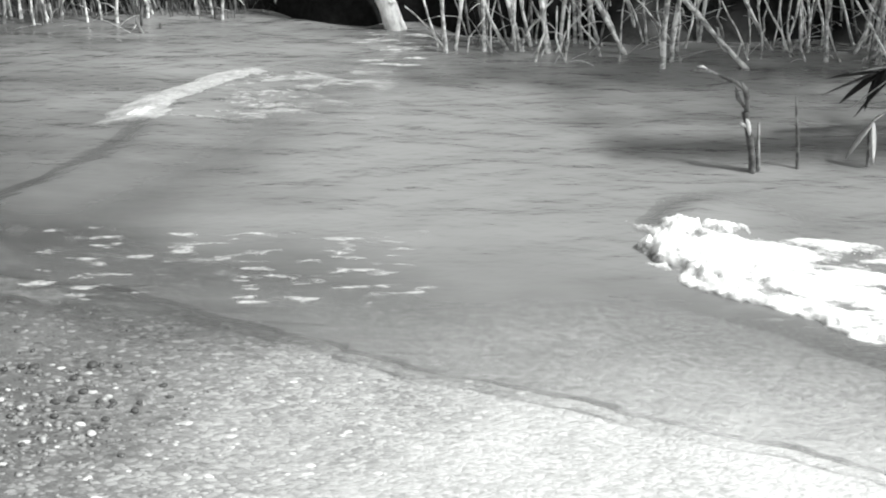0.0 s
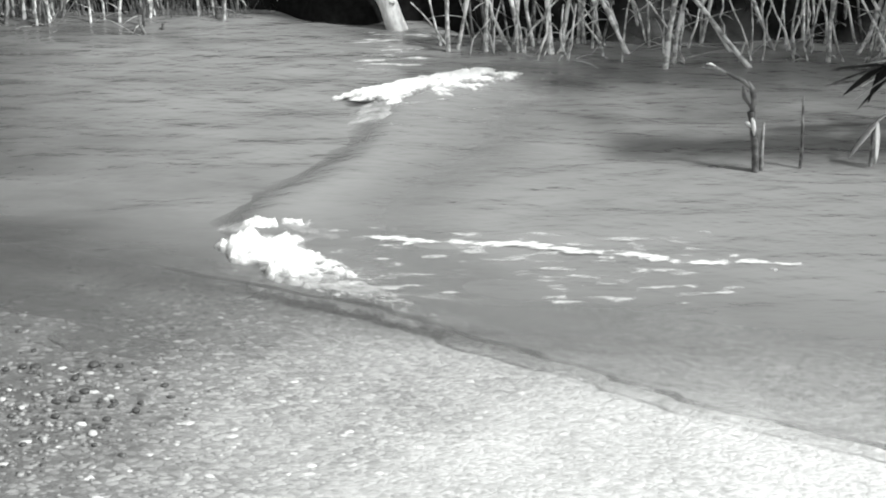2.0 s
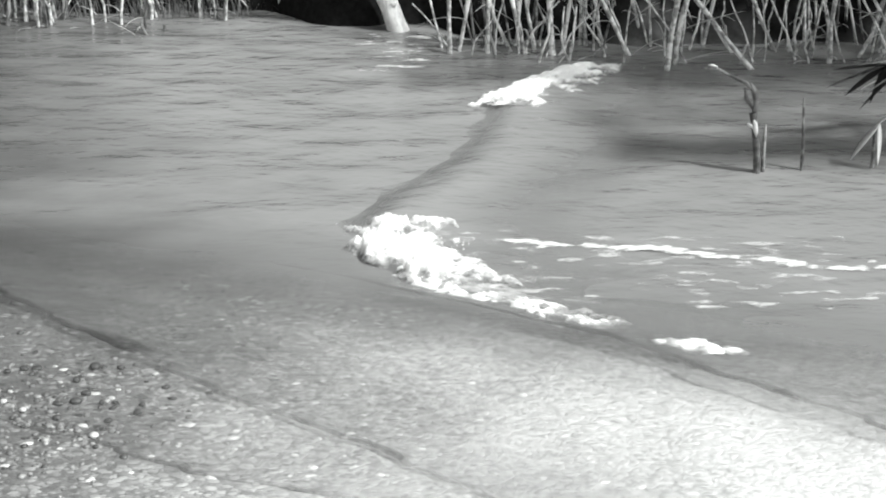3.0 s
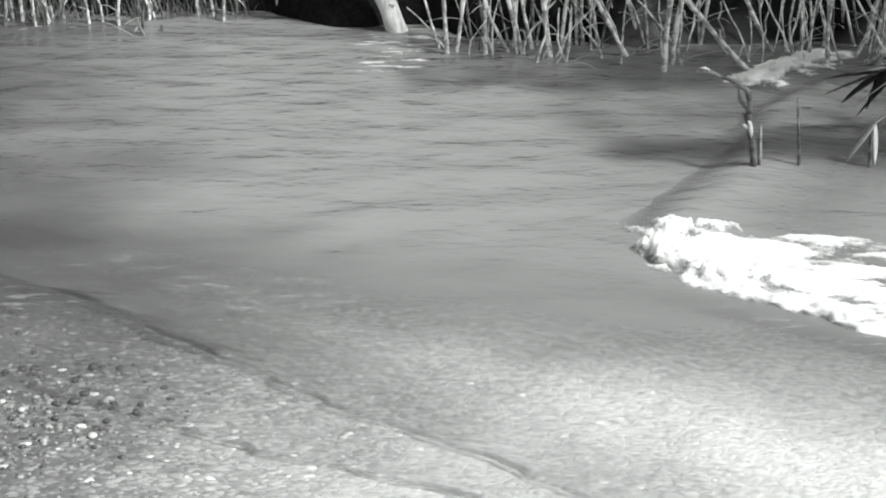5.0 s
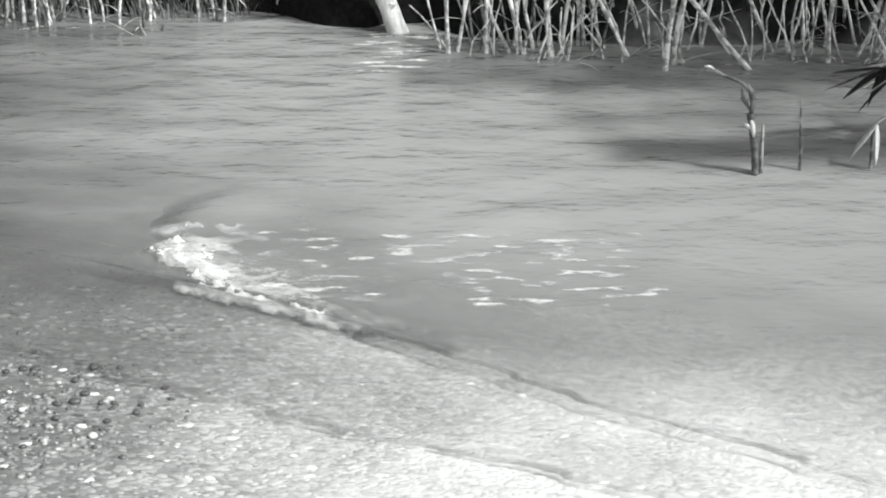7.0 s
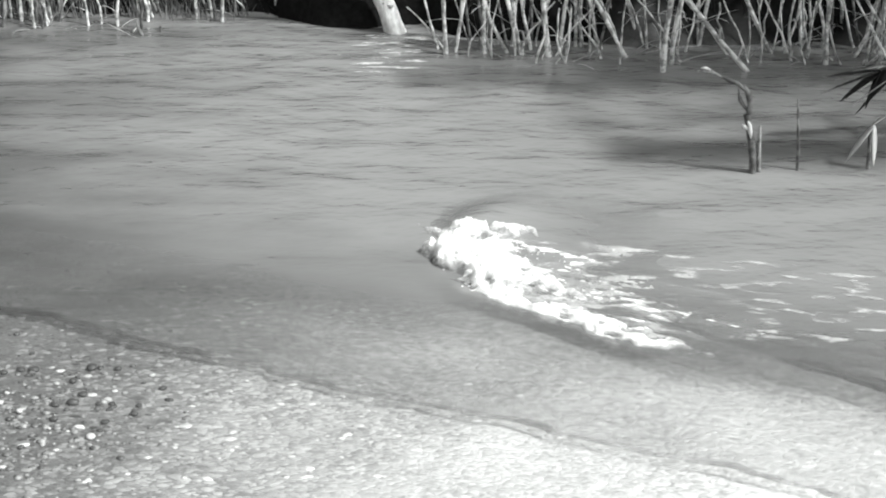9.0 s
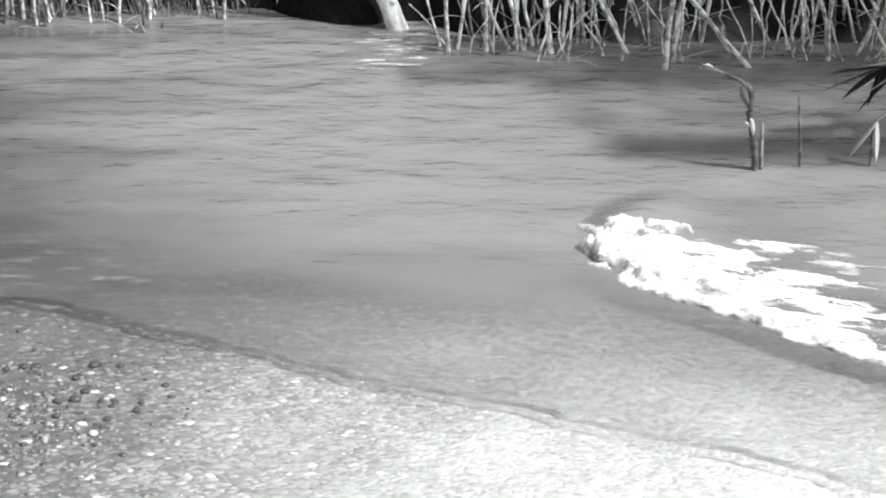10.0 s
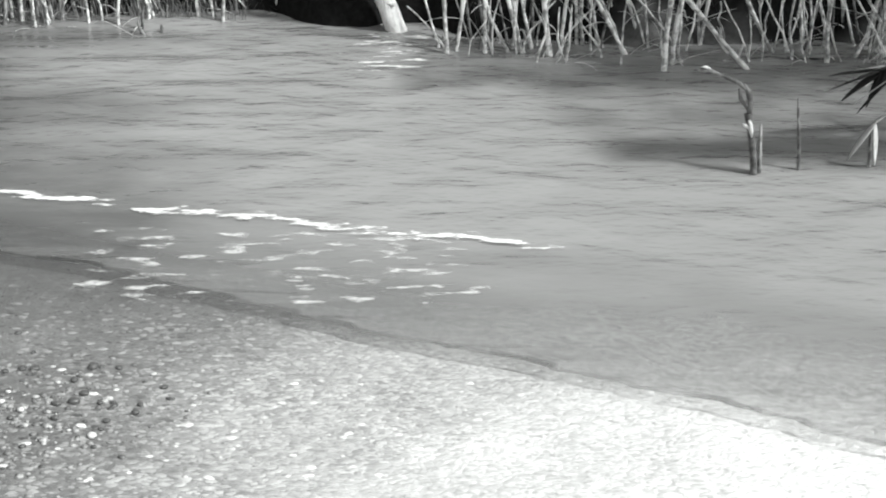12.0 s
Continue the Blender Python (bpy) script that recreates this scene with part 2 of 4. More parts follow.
def blobs(places, sizes, rng, shape=ICO2, flat=0.6, rugged=0.22, long=1.0):
    """Many uneven lumps in one mesh: places n x 3, sizes n."""
    v0, f0 = shape
    n, k = len(places), len(v0)
    turn = rng.uniform(0, 2 * np.pi, n)
    bumps = 1 + rugged * rng.normal(0, 1, (n, k))
    stretch = rng.uniform(0.75, 1.3, (n, 2))
    v = v0[None] * bumps[:, :, None] * np.asarray(sizes)[:, None, None]
    v[:, :, 0] *= stretch[:, :1]
    v[:, :, 1] *= stretch[:, 1:]
    v[:, :, 2] *= flat
    c, s = np.cos(turn)[:, None], np.sin(turn)[:, None]
    x = (v[:, :, 0] * c - v[:, :, 1] * s) * long
    y = v[:, :, 0] * s + v[:, :, 1] * c
    v = np.stack([x, y, v[:, :, 2]], -1) + np.asarray(places)[:, None, :]
    f = f0[None] + (np.arange(n) * k)[:, None, None]
    return v.reshape(-1, 3), f.reshape(-1, 3)


def tube(points, radii, sides=8):
    """A bent, tapering stalk along points, closed at both ends."""
    pts = [Vector(p) for p in points]
    verts, faces = [], []
    for i, p in enumerate(pts):
        way = (pts[min(i + 1, len(pts) - 1)] - pts[max(i - 1, 0)]).normalized()
        a = way.cross(Vector((0.3, 1, 0.1))).normalized()
        b = way.cross(a)
        for k in range(sides):
            w = 2 * math.pi * k / sides
            verts.append((p + (a * math.cos(w) + b * math.sin(w)) * radii[i])[:])
    for i in range(len(pts) - 1):
        for k in range(sides):
            j = (k + 1) % sides
            faces.append([i * sides + k, i * sides + j, (i + 1) * sides + j, (i + 1) * sides + k])
    faces.append(list(range(sides))[::-1])
    faces.append([(len(pts) - 1) * sides + k for k in range(sides)])
    return verts, faces


def blade(root, tip, width, droop, steps=6, fold=0.25):
    """A folded leaf blade with a little thickness, from root to tip."""
    a, b = Vector(root), Vector(tip)
    way = b - a
    side = way.cross(Vector((0, 0, 1)))
    side = side.normalized() if side.length > 1e-6 else Vector((1, 0, 0))
    up = side.cross(way).normalized()
    verts, faces = [], []
    for i in range(steps + 1):
        t = i / steps
        w = width * (0.25 + 0.75 * math.sin(math.pi * min(1, 0.12 + t * 0.9)) if t < 1 else 0.04)
        c = a + way * t - Vector((0, 0, droop * t * t))
        for off, lift in ((-1, fold), (0, 0), (1, fold), (0, -0.12)):
            verts.append((c + side * (off * w / 2) + up * (lift * w / 2))[:])
    for i in range(steps):
        for k in range(4):
            j = (k + 1) % 4
            faces.append([i * 4 + k, i * 4 + j, i * 4 + 4 + j, i * 4 + 4 + k])
    faces += [[3, 2, 1, 0], [steps * 4 + k for k in range(4)]]
    return verts, faces


def joined(pieces):
    verts, faces = [], []
    for v, f in pieces:
        n = len(verts)
        verts += list(v)
        faces += [[i + n for i in q] for q in f]
    return verts, faces


# ---- ground: beach, river bed and far bank in one sheet ----
BANK_X = [-400, -1.2, -0.75, -0.45, -0.32, -0.22, -0.08, 0.1, 1.0, 2.0, 400]
BANK_Y = [6.0, 5.98, 5.90, 5.73, 5.72, 5.80, 5.80, 5.50, 5.46, 5.44, 5.5]


def bed_height(x, y):
    d = (x - SHORE_X) * SHORE_NX + (y - SHORE_Y) * SHORE_NY
    z = -0.05 * (d + 0.22)
    z = np.clip(z, -0.3, 0.5)
    z = z + 0.004 * np.sin(7.1 * x + 2 * np.sin(3 * y)) * np.sin(8.3 * y + x) * np.exp(-(d / 1.5) ** 2)
    z = z + 0.002 * np.sin(23 * x + 3 * y) * np.sin(19 * y - 5 * x) * np.exp(-(d / 1.5) ** 2)
    back = y - np.interp(x, BANK_X, BANK_Y) - 0.04 * np.sin(5.3 * x) - 0.02 * np.sin(13.7 * x)
    bank = -0.12 + 0.45 * smooth01((back + 0.10) / 0.22) + 0.5 * smooth01((back - 0.2) / 2.0) + 0.03 * np.sin(9 * x) * np.sin(11 * y)
    return np.where(back > -0.10, np.maximum(z, bank), z)


def build_ground():
    xs = np.concatenate([[-500, -150, -50, -20, -8, -5, -3.5], np.arange(-2.6, 2.6, 0.035), [3.5, 5, 8, 20, 50, 150, 500]])
    ys = np.concatenate([[-500, -150, -50, -15, -5, -2, 0, 1, 1.6], np.arange(1.9, 6.6, 0.035), [7, 8, 10, 15, 30, 100, 500]])
    X, Y = np.meshgrid(xs, ys)
    Z = bed_height(X, Y)
    v = np.stack([X, Y, Z], -1).reshape(-1, 3)
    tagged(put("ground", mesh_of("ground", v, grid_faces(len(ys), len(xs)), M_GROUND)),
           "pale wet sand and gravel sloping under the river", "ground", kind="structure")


# ---- water ----
def ripple(x, y):
    rng = np.random.default_rng(5)
    z = np.zeros_like(x)
    for _ in range(34):
        k = 2 * np.pi / rng.uniform(0.13, 0.40)
        a = rng.normal(0, 0.16)
        b = rng.uniform(-0.9, 0.9)
        group = 0.5 + 0.5 * np.sin(rng.uniform(9, 22) * (x * np.cos(b) + 0.6 * y * np.sin(b)) + rng.uniform(0, 6.3))   # short-crested
        z += group * rng.uniform(0.3, 1.0) / k * 0.036 * np.sin(k * (x * np.sin(a) + y * np.cos(a)) + rng.uniform(0, 6.3) + 0.8 * np.sin(1.7 * x + rng.uniform(0, 6)))
    return z


def build_water():
    xs = np.concatenate([[-120, -60, -30, -15, -9], np.arange(-5.5, 3.6, 0.04), [5, 9, 20, 40, 120]])
    ys = np.concatenate([[-50, -20, -8, -4, -2, -0.5, 0.5, 1.2], np.arange(1.7, 6.7, 0.022)])
    X, Y = np.meshgrid(xs, ys)
    Z = ripple(X, Y) * (0.35 + 0.65 * smooth01((Y - 2.6) / 1.6))
    v = np.stack([X, Y, Z], -1).reshape(-1, 3)
    me = with_thickness(mesh_of("water", v, grid_faces(len(ys), len(xs)), M_WATER), np.ones(len(v)))
    return tagged(put("water", me),
                  "rippled silty grey river water flowing over gravel", "water", kind="structure")


# the front of a wave, from the beach side over its tip to the deep side: y and how far the front lags behind the tip
FRONT_Y = [2.86, 2.94, 3.08, 3.22, 3.33, 3.43, 3.50, 3.65, 3.84, 4.23, 4.63, 5.10, 5.3]
FRONT_X = [0.86, 0.71, 0.44, 0.18, 0.06, 0.0, 0.0, -0.09, 0.04, 0.27, 0.36, 0.72, 1.05]
CREST_H = [0.003, 0.007, 0.011, 0.016, 0.019, 0.022, 0.026, 0.034, 0.034, 0.024, 0.026, 0.018, 0.004]
RISE = [0.05, 0.05, 0.05, 0.05, 0.05, 0.06, 0.09, 0.22, 0.26, 0.20, 0.14, 0.12, 0.14]


def eased(y, values):
    """The values along the front, rounded off between their knots."""
    return sum(np.interp(y + o, FRONT_Y, values) * w for o, w in ((-0.12, 0.15), (-0.06, 0.2), (0, 0.3), (0.06, 0.2), (0.12, 0.15)))


def front_x(y):
    return np.where(y < 3.5, np.interp(y, FRONT_Y, FRONT_X), eased(y, FRONT_X) + (np.interp(3.5, FRONT_Y, FRONT_X) - eased(3.5, FRONT_X)) * np.clip((3.7 - y) / 0.2, 0, 1)) + (0.014 * np.sin(31 * y) + 0.008 * np.sin(67 * y + 1)) * (1 - 0.7 * smooth01((y - 3.5) / 0.3))


def swell_height(u, y):
    h, w = eased(y, CREST_H), eased(y, RISE)
    up = smooth01(u / w)
    down = np.exp(-np.maximum(u - w, 0) / 0.35)
    return h * up * down - 0.004 - 0.003 * np.maximum(u - 0.3, 0)


def swell_mesh(deep_end):
    ys = np.arange(2.86, 5.3, 0.016)
    us = np.concatenate([[-0.02], np.arange(0, 0.2, 0.012), np.arange(0.2, 1.2, 0.04)])
    U, Y = np.meshgrid(us, ys)
    X = U + front_x(Y)
    Z = swell_height(U, Y) * (1 - (1 - deep_end) * smooth01((Y - 3.7) / 0.3)) + 0.3 * ripple(X, Y) + 0.003 * smooth01(U / 0.2)
    thick = (1 - smooth01((U - 0.25) / 0.6)) * smooth01((Y - 2.86) / 0.1) * (1 - smooth01((Y - 4.9) / 0.35)) * smooth01((U + 0.02) / np.where(Y > 3.55, 0.2, 0.025))
    if deep_end < 1:
        thick = thick * (1 - smooth01((Y - 3.66) / 0.28))
    return with_thickness(mesh_of("swell", np.stack([X, Y - 3.43, Z], -1).reshape(-1, 3), grid_faces(len(ys), len(us)), M_SWELL), thick)


def foam_along(y0, y1, count, reach, size, seed, lift=0.6, bias=1.5):
    """Foam lumps tumbling along the front between y0 and y1, up to reach behind it."""
    rng = np.random.default_rng(seed)
    y = rng.uniform(y0, y1, count)
    u = 0.07 + reach * rng.uniform(0, 1, count) ** bias
    x = front_x(y) + u
    s = rng.uniform(*size, count) * (1 - 0.5 * u / (reach + 0.01))
    z = swell_height(u, y) + s * lift * rng.uniform(-0.3, 0.7, count)
    return blobs(np.stack([x, y - 3.43, z], -1), s, rng, ICO1, 0.65, 0.25, 1.3)


def foam_skin(y0, y1, u0, u1, thick, gaps, seed, streaky=1.0):
    """A churned, feathered heap of foam on the wave between y0 and y1, u0 to u1 behind its front; streaky draws its tears out along the shore."""
    step = 0.0055
    ys, us = np.arange(y0, y1, step), np.arange(u0, u1, step)
    U, Y = np.meshgrid(us, ys)
    X = front_x(Y) + U
    n1, n2, n3 = np.zeros_like(X), np.zeros_like(X), np.zeros_like(X)
    for i in range(X.shape[0]):
        for j in range(X.shape[1]):
            q = Vector((X[i, j] / streaky, Y[i, j] * 1.3, seed * 3.1))
            n1[i, j], n2[i, j], n3[i, j] = noise.noise(q * 10), noise.noise(q * 31), noise.noise(q * 78)
    rim = np.minimum(np.minimum((U - u0) / 0.065, (u1 - U) / ((u1 - u0) * 0.75)), np.minimum((Y - y0), (y1 - Y)) / 0.09)
    body = np.minimum(rim, 1.0) - gaps + 0.7 * n1 + 0.4 * n2
    # rounded billows with creases between them
    billow = 1.2 - 0.7 * np.abs(n1) - 0.85 * np.abs(n2) - 0.75 * np.abs(n3)
    depth = thick * np.clip(billow, 0.2, 2) * smooth01(body / 0.75)
    Z = swell_height(U, Y) + depth - 0.004 * (1 - smooth01(body / 0.25))
    X = X + 0.010 * n2 + 0.005 * n3
    faces = grid_faces(len(ys), len(us))
    keep = (body.ravel()[faces] > -0.02).all(1)
    used = np.unique(faces[keep])
    index = np.zeros(X.size, int)
    index[used] = np.arange(len(used))
    v = np.stack([X, Y - 3.43, Z], -1).reshape(-1, 3)[used]
    return v, index[faces[keep]], 0.95 * smooth01(body.ravel()[used] / 1.0)


def foam_mass(name, skin, lumps, material):
    """Skin and spray lumps in one piece of foam."""
    (v0, f0, t0), (v1, f1) = skin, lumps
    faces = f0.tolist() + (f1 + len(v0)).tolist()
    return with_thickness(mesh_of(name, np.concatenate([v0, v1]), faces, material), np.concatenate([t0, np.full(len(v1), 0.8)]))


def foam_field(name, x0, x1, y0, y1, amount, line, seed, material, on_wave=True, thick=0.0012, stretch=0.4):
    """Loose rafts of thin foam on the water; line: None, or y at x0, slope and width of the streak that they form."""
    step = 0.0065
    xs, ys = np.arange(x0, x1, step * 1.6), np.arange(y0, y1, step)
    X, Y = np.meshgrid(xs, ys)
    n1, n2, n3 = np.zeros_like(X), np.zeros_like(X), np.zeros_like(X)
    for i in range(X.shape[0]):
        for j in range(X.shape[1]):
            q = Vector((X[i, j] * stretch, Y[i, j], seed * 2.7))
            n1[i, j], n2[i, j], n3[i, j] = noise.noise(q * 30), noise.noise(q * 76), noise.noise(q * 150)
    rim = np.minimum(np.minimum(X - x0, x1 - X) / 0.12, np.minimum(Y - y0, y1 - Y) / 0.04)
    body = amount + np.minimum(rim - 1, 0) * 0.5 + 0.95 * n1 + 0.5 * n2 + 0.15 * n3
    if line:
        off = Y - (line[0] + line[1] * (X - x0) + 0.012 * np.sin(9 * X) + 0.006 * np.sin(23 * X))
        body = body + 0.8 - np.abs(off) / line[2]
    if on_wave:
        body = body - 2 * np.clip(1.5 - (X - front_x(Y)) / 0.06, 0, 1)
    base = np.maximum(swell_height(X - front_x(Y), Y), 0) if on_wave else 0.0
    Z = base + 0.003 + thick * np.clip(body, 0, 1) * (1 + n2) - np.where(body < 0.04, 0.004, 0)
    faces = grid_faces(len(ys), len(xs))
    keep = (body.ravel()[faces] > 0).all(1)
    used = np.unique(faces[keep])
    index = np.zeros(X.size, int)
    index[used] = np.arange(len(used))
    v = np.stack([X + 0.006 * n2, Y - 3.43, Z], -1).reshape(-1, 3)[used]
    return with_thickness(mesh_of(name, v, index[faces[keep]], material), 0.04 + 0.5 * smooth01(body.ravel()[used] / 0.7))


SWELL = FOAMS = None


BASIC = ["foam_head", "foam_roller", "foam_roller_tail", "foam_wake", "foam_fleck", "foam_young"]


def build_wave(label, names):
    global SWELL, FOAMS
    if SWELL is None:
        SWELL = {True: swell_mesh(1.0), False: swell_mesh(0.45)}
        FOAMS = {"foam_head": foam_mass("foam_head", foam_skin(3.19, 3.60, 0.0, 0.34, 0.038, 0.0, 1), foam_along(3.24, 3.50, 300, 0.28, (0.002, 0.006), 1, 2.5), M_FOAM),
                 "foam_roller": foam_mass("foam_roller", foam_skin(2.96, 3.36, -0.035, 0.26, 0.024, 0.05, 2), foam_along(3.0, 3.32, 400, 0.28, (0.002, 0.005), 2, 2.0), M_FOAM),
                 "foam_roller_tail": foam_mass("foam_roller_tail", foam_skin(2.86, 3.08, -0.035, 0.22, 0.018, 0.1, 3), foam_along(2.88, 3.06, 300, 0.18, (0.002, 0.005), 3), M_FOAM),
                 "foam_wake": foam_mass("foam_wake", foam_skin(3.02, 3.60, 0.16, 1.05, 0.014, 0.25, 4, 2.2), foam_along(3.05, 3.55, 240, 0.8, (0.002, 0.005), 4, 0.6, 0.9), M_FOAM),
                 "foam_young": foam_mass("foam_young", foam_skin(3.06, 3.60, 0.0, 0.42, 0.006, 0.2, 9, 1.6), foam_along(3.06, 3.58, 160, 0.4, (0.002, 0.004), 9), M_YOUNG),
                 "foam_fleck": foam_field("foam_fleck", 0.24, 1.45, 3.06, 3.57, 0.0, None, 4, M_THIN, stretch=0.3),
                 "foam_streak": foam_field("foam_streak", 0.40, 1.65, 3.18, 3.62, -0.08, (3.50, -0.16, 0.034), 5, M_FOAM),
                 "foam_tuft": foam_mass("foam_tuft", foam_skin(2.85, 2.93, 0.0, 0.15, 0.018, -0.25, 14), foam_along(2.87, 2.92, 80, 0.1, (0.002, 0.005), 14), M_FOAM),
                 "foam_cap": foam_mass("foam_cap", foam_skin(4.50, 5.04, 0.0, 0.34, 0.022, -0.1, 6), foam_along(4.52, 5.05, 200, 0.16, (0.003, 0.007), 6), M_FOAM),
                 "foam_cap_young": foam_mass("foam_cap_young", foam_skin(4.40, 5.06, -0.02, 0.95, 0.006, 0.05, 17, 2.0), foam_along(4.5, 5.0, 100, 0.4, (0.002, 0.004), 17), M_YOUNG),
                 "foam_cap_trail": foam_field("foam_cap_trail", 0.66, 1.16, 4.52, 4.78, 0.08, None, 7, M_THIN)}
    wave = new("breaking_wave")
    tagged(wave, label, "wave", "waves running along the shore")
    parts = {"swell": put("swell", SWELL["foam_cap" in names], wave)}
    for name in names:
        parts[name] = tagged(put(name, FOAMS[name], wave, "thin streak of white foam" if "streak" in name else "churned white foam"), kind="stuff")
    return wave, parts


def swash_surface(name, us, material, lift):
    """Part of a thin sheet of water whose edge runs slantwise over the gravel; us: distances behind the edge."""
    ys = np.arange(1.9, 3.25, 0.011)
    U, Y = np.meshgrid(us, ys)
    X = U - 2.2 * (Y - 2.6) - 2.5 * np.maximum(Y - 2.8, 0) ** 2 + 0.035 * np.sin(9 * Y) + 0.02 * np.sin(26 * Y + 1) + 0.012 * np.sin(71 * Y) + 0.007 * np.sin(163 * Y + 2)
    h = (0.0065 + 0.0025 * np.sin(37 * Y) + 0.002 * np.sin(90 * Y)) * (1 - smooth01((Y - 3.0) / 0.2)) + 0.002
    Z = h * smooth01((U + 0.012) / 0.022) * (0.45 + 0.55 * np.exp(-np.maximum(U - 0.03, 0) / 0.12)) - 0.004 - 0.008 * smooth01((U - 0.5) / 1.2)
    thick = (1 - smooth01((U - 0.15) / 0.8)) * (1 - smooth01((Y - 3.0) / 0.22))
    if lift:
        thick = thick * (1 - smooth01((U - 0.002) / 0.014)) * (0.6 + 0.4 * np.sin(21 * Y + 2 * np.sin(53 * Y)))
    return with_thickness(mesh_of(name, np.stack([X, Y, Z + lift], -1).reshape(-1, 3), grid_faces(len(ys), len(us)), material), thick)


def build_swashes(count):
    sheet = swash_surface("sheet", np.concatenate([np.arange(-0.01, 0.05, 0.008), np.arange(0.06, 1.9, 0.06)]), M_SWASH, 0.0)
    edge = swash_surface("edge", np.arange(-0.012, 0.081, 0.006), M_EDGE, 0.001)
    made = []
    for _ in range(count):
        ob = tagged(new("swash"), "thin slanting edge of swash water on the gravel", "swash", "swash lines")
        put("sheet", sheet, ob)
        put("edge", edge, ob, "rounded rim of the water, its shaded front painted dark")
        made.append(ob)
    return made


# ---- gravel ----
def build_gravel():
    rng = np.random.default_rng(11)
    n = 30000
    x, y = rng.normal(0.05, 0.8, n), 2.52 + rng.normal(0, 0.36, n)
    s = 0.0026 + 0.0065 * rng.uniform(0, 1, n) ** 2
    v, f = blobs(np.stack([x, y, bed_height(x, y)], -1), s, rng, DOME, 0.2, 0.1, 1.6)
    tagged(put("gravel", mesh_of("gravel", v, f, M_GRAVEL)), "pale wet gravel scattered over the beach sand", "gravel", kind="stuff")
    # white pebbles, which also stand in for glints on the wet gravel
    n = 420
    x, y = rng.normal(0.15, 0.7, n), 2.42 + rng.normal(0, 0.26, n)
    s = 0.003 + 0.007 * rng.uniform(0, 1, n) ** 2
    v, f = blobs(np.stack([x, y, bed_height(x, y)], -1), s, rng, DOME, 0.4, 0.12, 1.7)
    tagged(put("white_gravel", mesh_of("white_gravel", v, f, M_WHITE)), "flat white pebbles, partly in place of glints, strewn over the beach gravel", "gravel", kind="stuff")


def build_shingle():
    rng = np.random.default_rng(23)
    n = 420
    x, y = rng.normal(-0.98, 0.16, n), rng.normal(2.56, 0.16, n)
    s = rng.uniform(0.004, 0.009, n)
    v, f = blobs(np.stack([x, y, bed_height(x, y) + s * 0.15], -1), s, rng, ICO1, 0.6, 0.1, 1.2)
    tagged(put("shingle", mesh_of("shingle", v, f, M_SHINGLE)), "coarse mixed dark and pale shingle on the beach", "gravel", kind="stuff")


def build_pebbles():
    rng = np.random.default_rng(21)
    dark_places = [(-0.959, 2.790), (-0.825, 2.803), (-0.765, 2.803), (-0.853, 2.735), (-0.815, 2.674), (-0.770, 2.630), (-0.827, 2.630), (-0.864, 2.618), (-0.682, 2.592), (-0.849, 2.550), (-0.946, 2.550), (-0.984, 2.674)]
    for i in range(40):
        dark = i < 26
        x, y = dark_places[i] if i < len(dark_places) else (-1.08 + 0.45 * rng.uniform() ** 1.4, rng.uniform(2.42, 2.82))
        s = rng.uniform(0.007, 0.012) if i < len(dark_places) else rng.uniform(0.004, 0.009)
        v, f = blobs(np.zeros((1, 3)), [s], rng, ICO2, 0.7, 0.06, 1.2)
        ob = put("pebble", mesh_of("pebble", v, f, M_PEBBLE if dark else M_PALE))
        ob.location = (x, y, float(bed_height(np.array(x), np.array(y))) + s * 0.55)
        tagged(ob, "small dark wet pebble on the beach" if dark else "small pale pebble on the beach", "pebble", "pebbles on the beach")


# ---- far bank ----
REEDS = []


def build_reed(x, y, lean, height, radius, material, rng, leaves=1, bend=0.0, thing="reed"):
    reed = new(thing)
    reed.location = (x, y, -0.1)
    pts, rad = [], []
    jit = np.cumsum(rng.normal(0, 0.007, (9, 2)), 0)
    for i in range(9):
        t = i / 8
        h = height * t
        pts.append((lean * h + bend * t * t + jit[i][0], jit[i][1] + 0.05 * h, h))
        rad.append(radius * (1 - 0.45 * t) * (1.22 if i % 2 else 1.0))
    put("stem", mesh_of("stem", *tube(pts, rad), material), reed)
    for _ in range(leaves):
        i = rng.integers(1, 5)
        root = Vector(pts[i])
        away = Vector((rng.normal(0, 0.11), -abs(rng.normal(0, 0.06)), rng.uniform(0.0, 0.2)))
        put("leaf", mesh_of("leaf", *blade(root, root + away, rng.uniform(0.006, 0.012), rng.uniform(0.02, 0.09)), M_DRYLEAF), reed)
    tagged(reed, "dry pale reed stalk standing in the water" if material == M_REED else "thin reed stalk coloured grey as if in shade",
           "reed", "reeds along the far bank")
    REEDS.append(reed)
    return reed


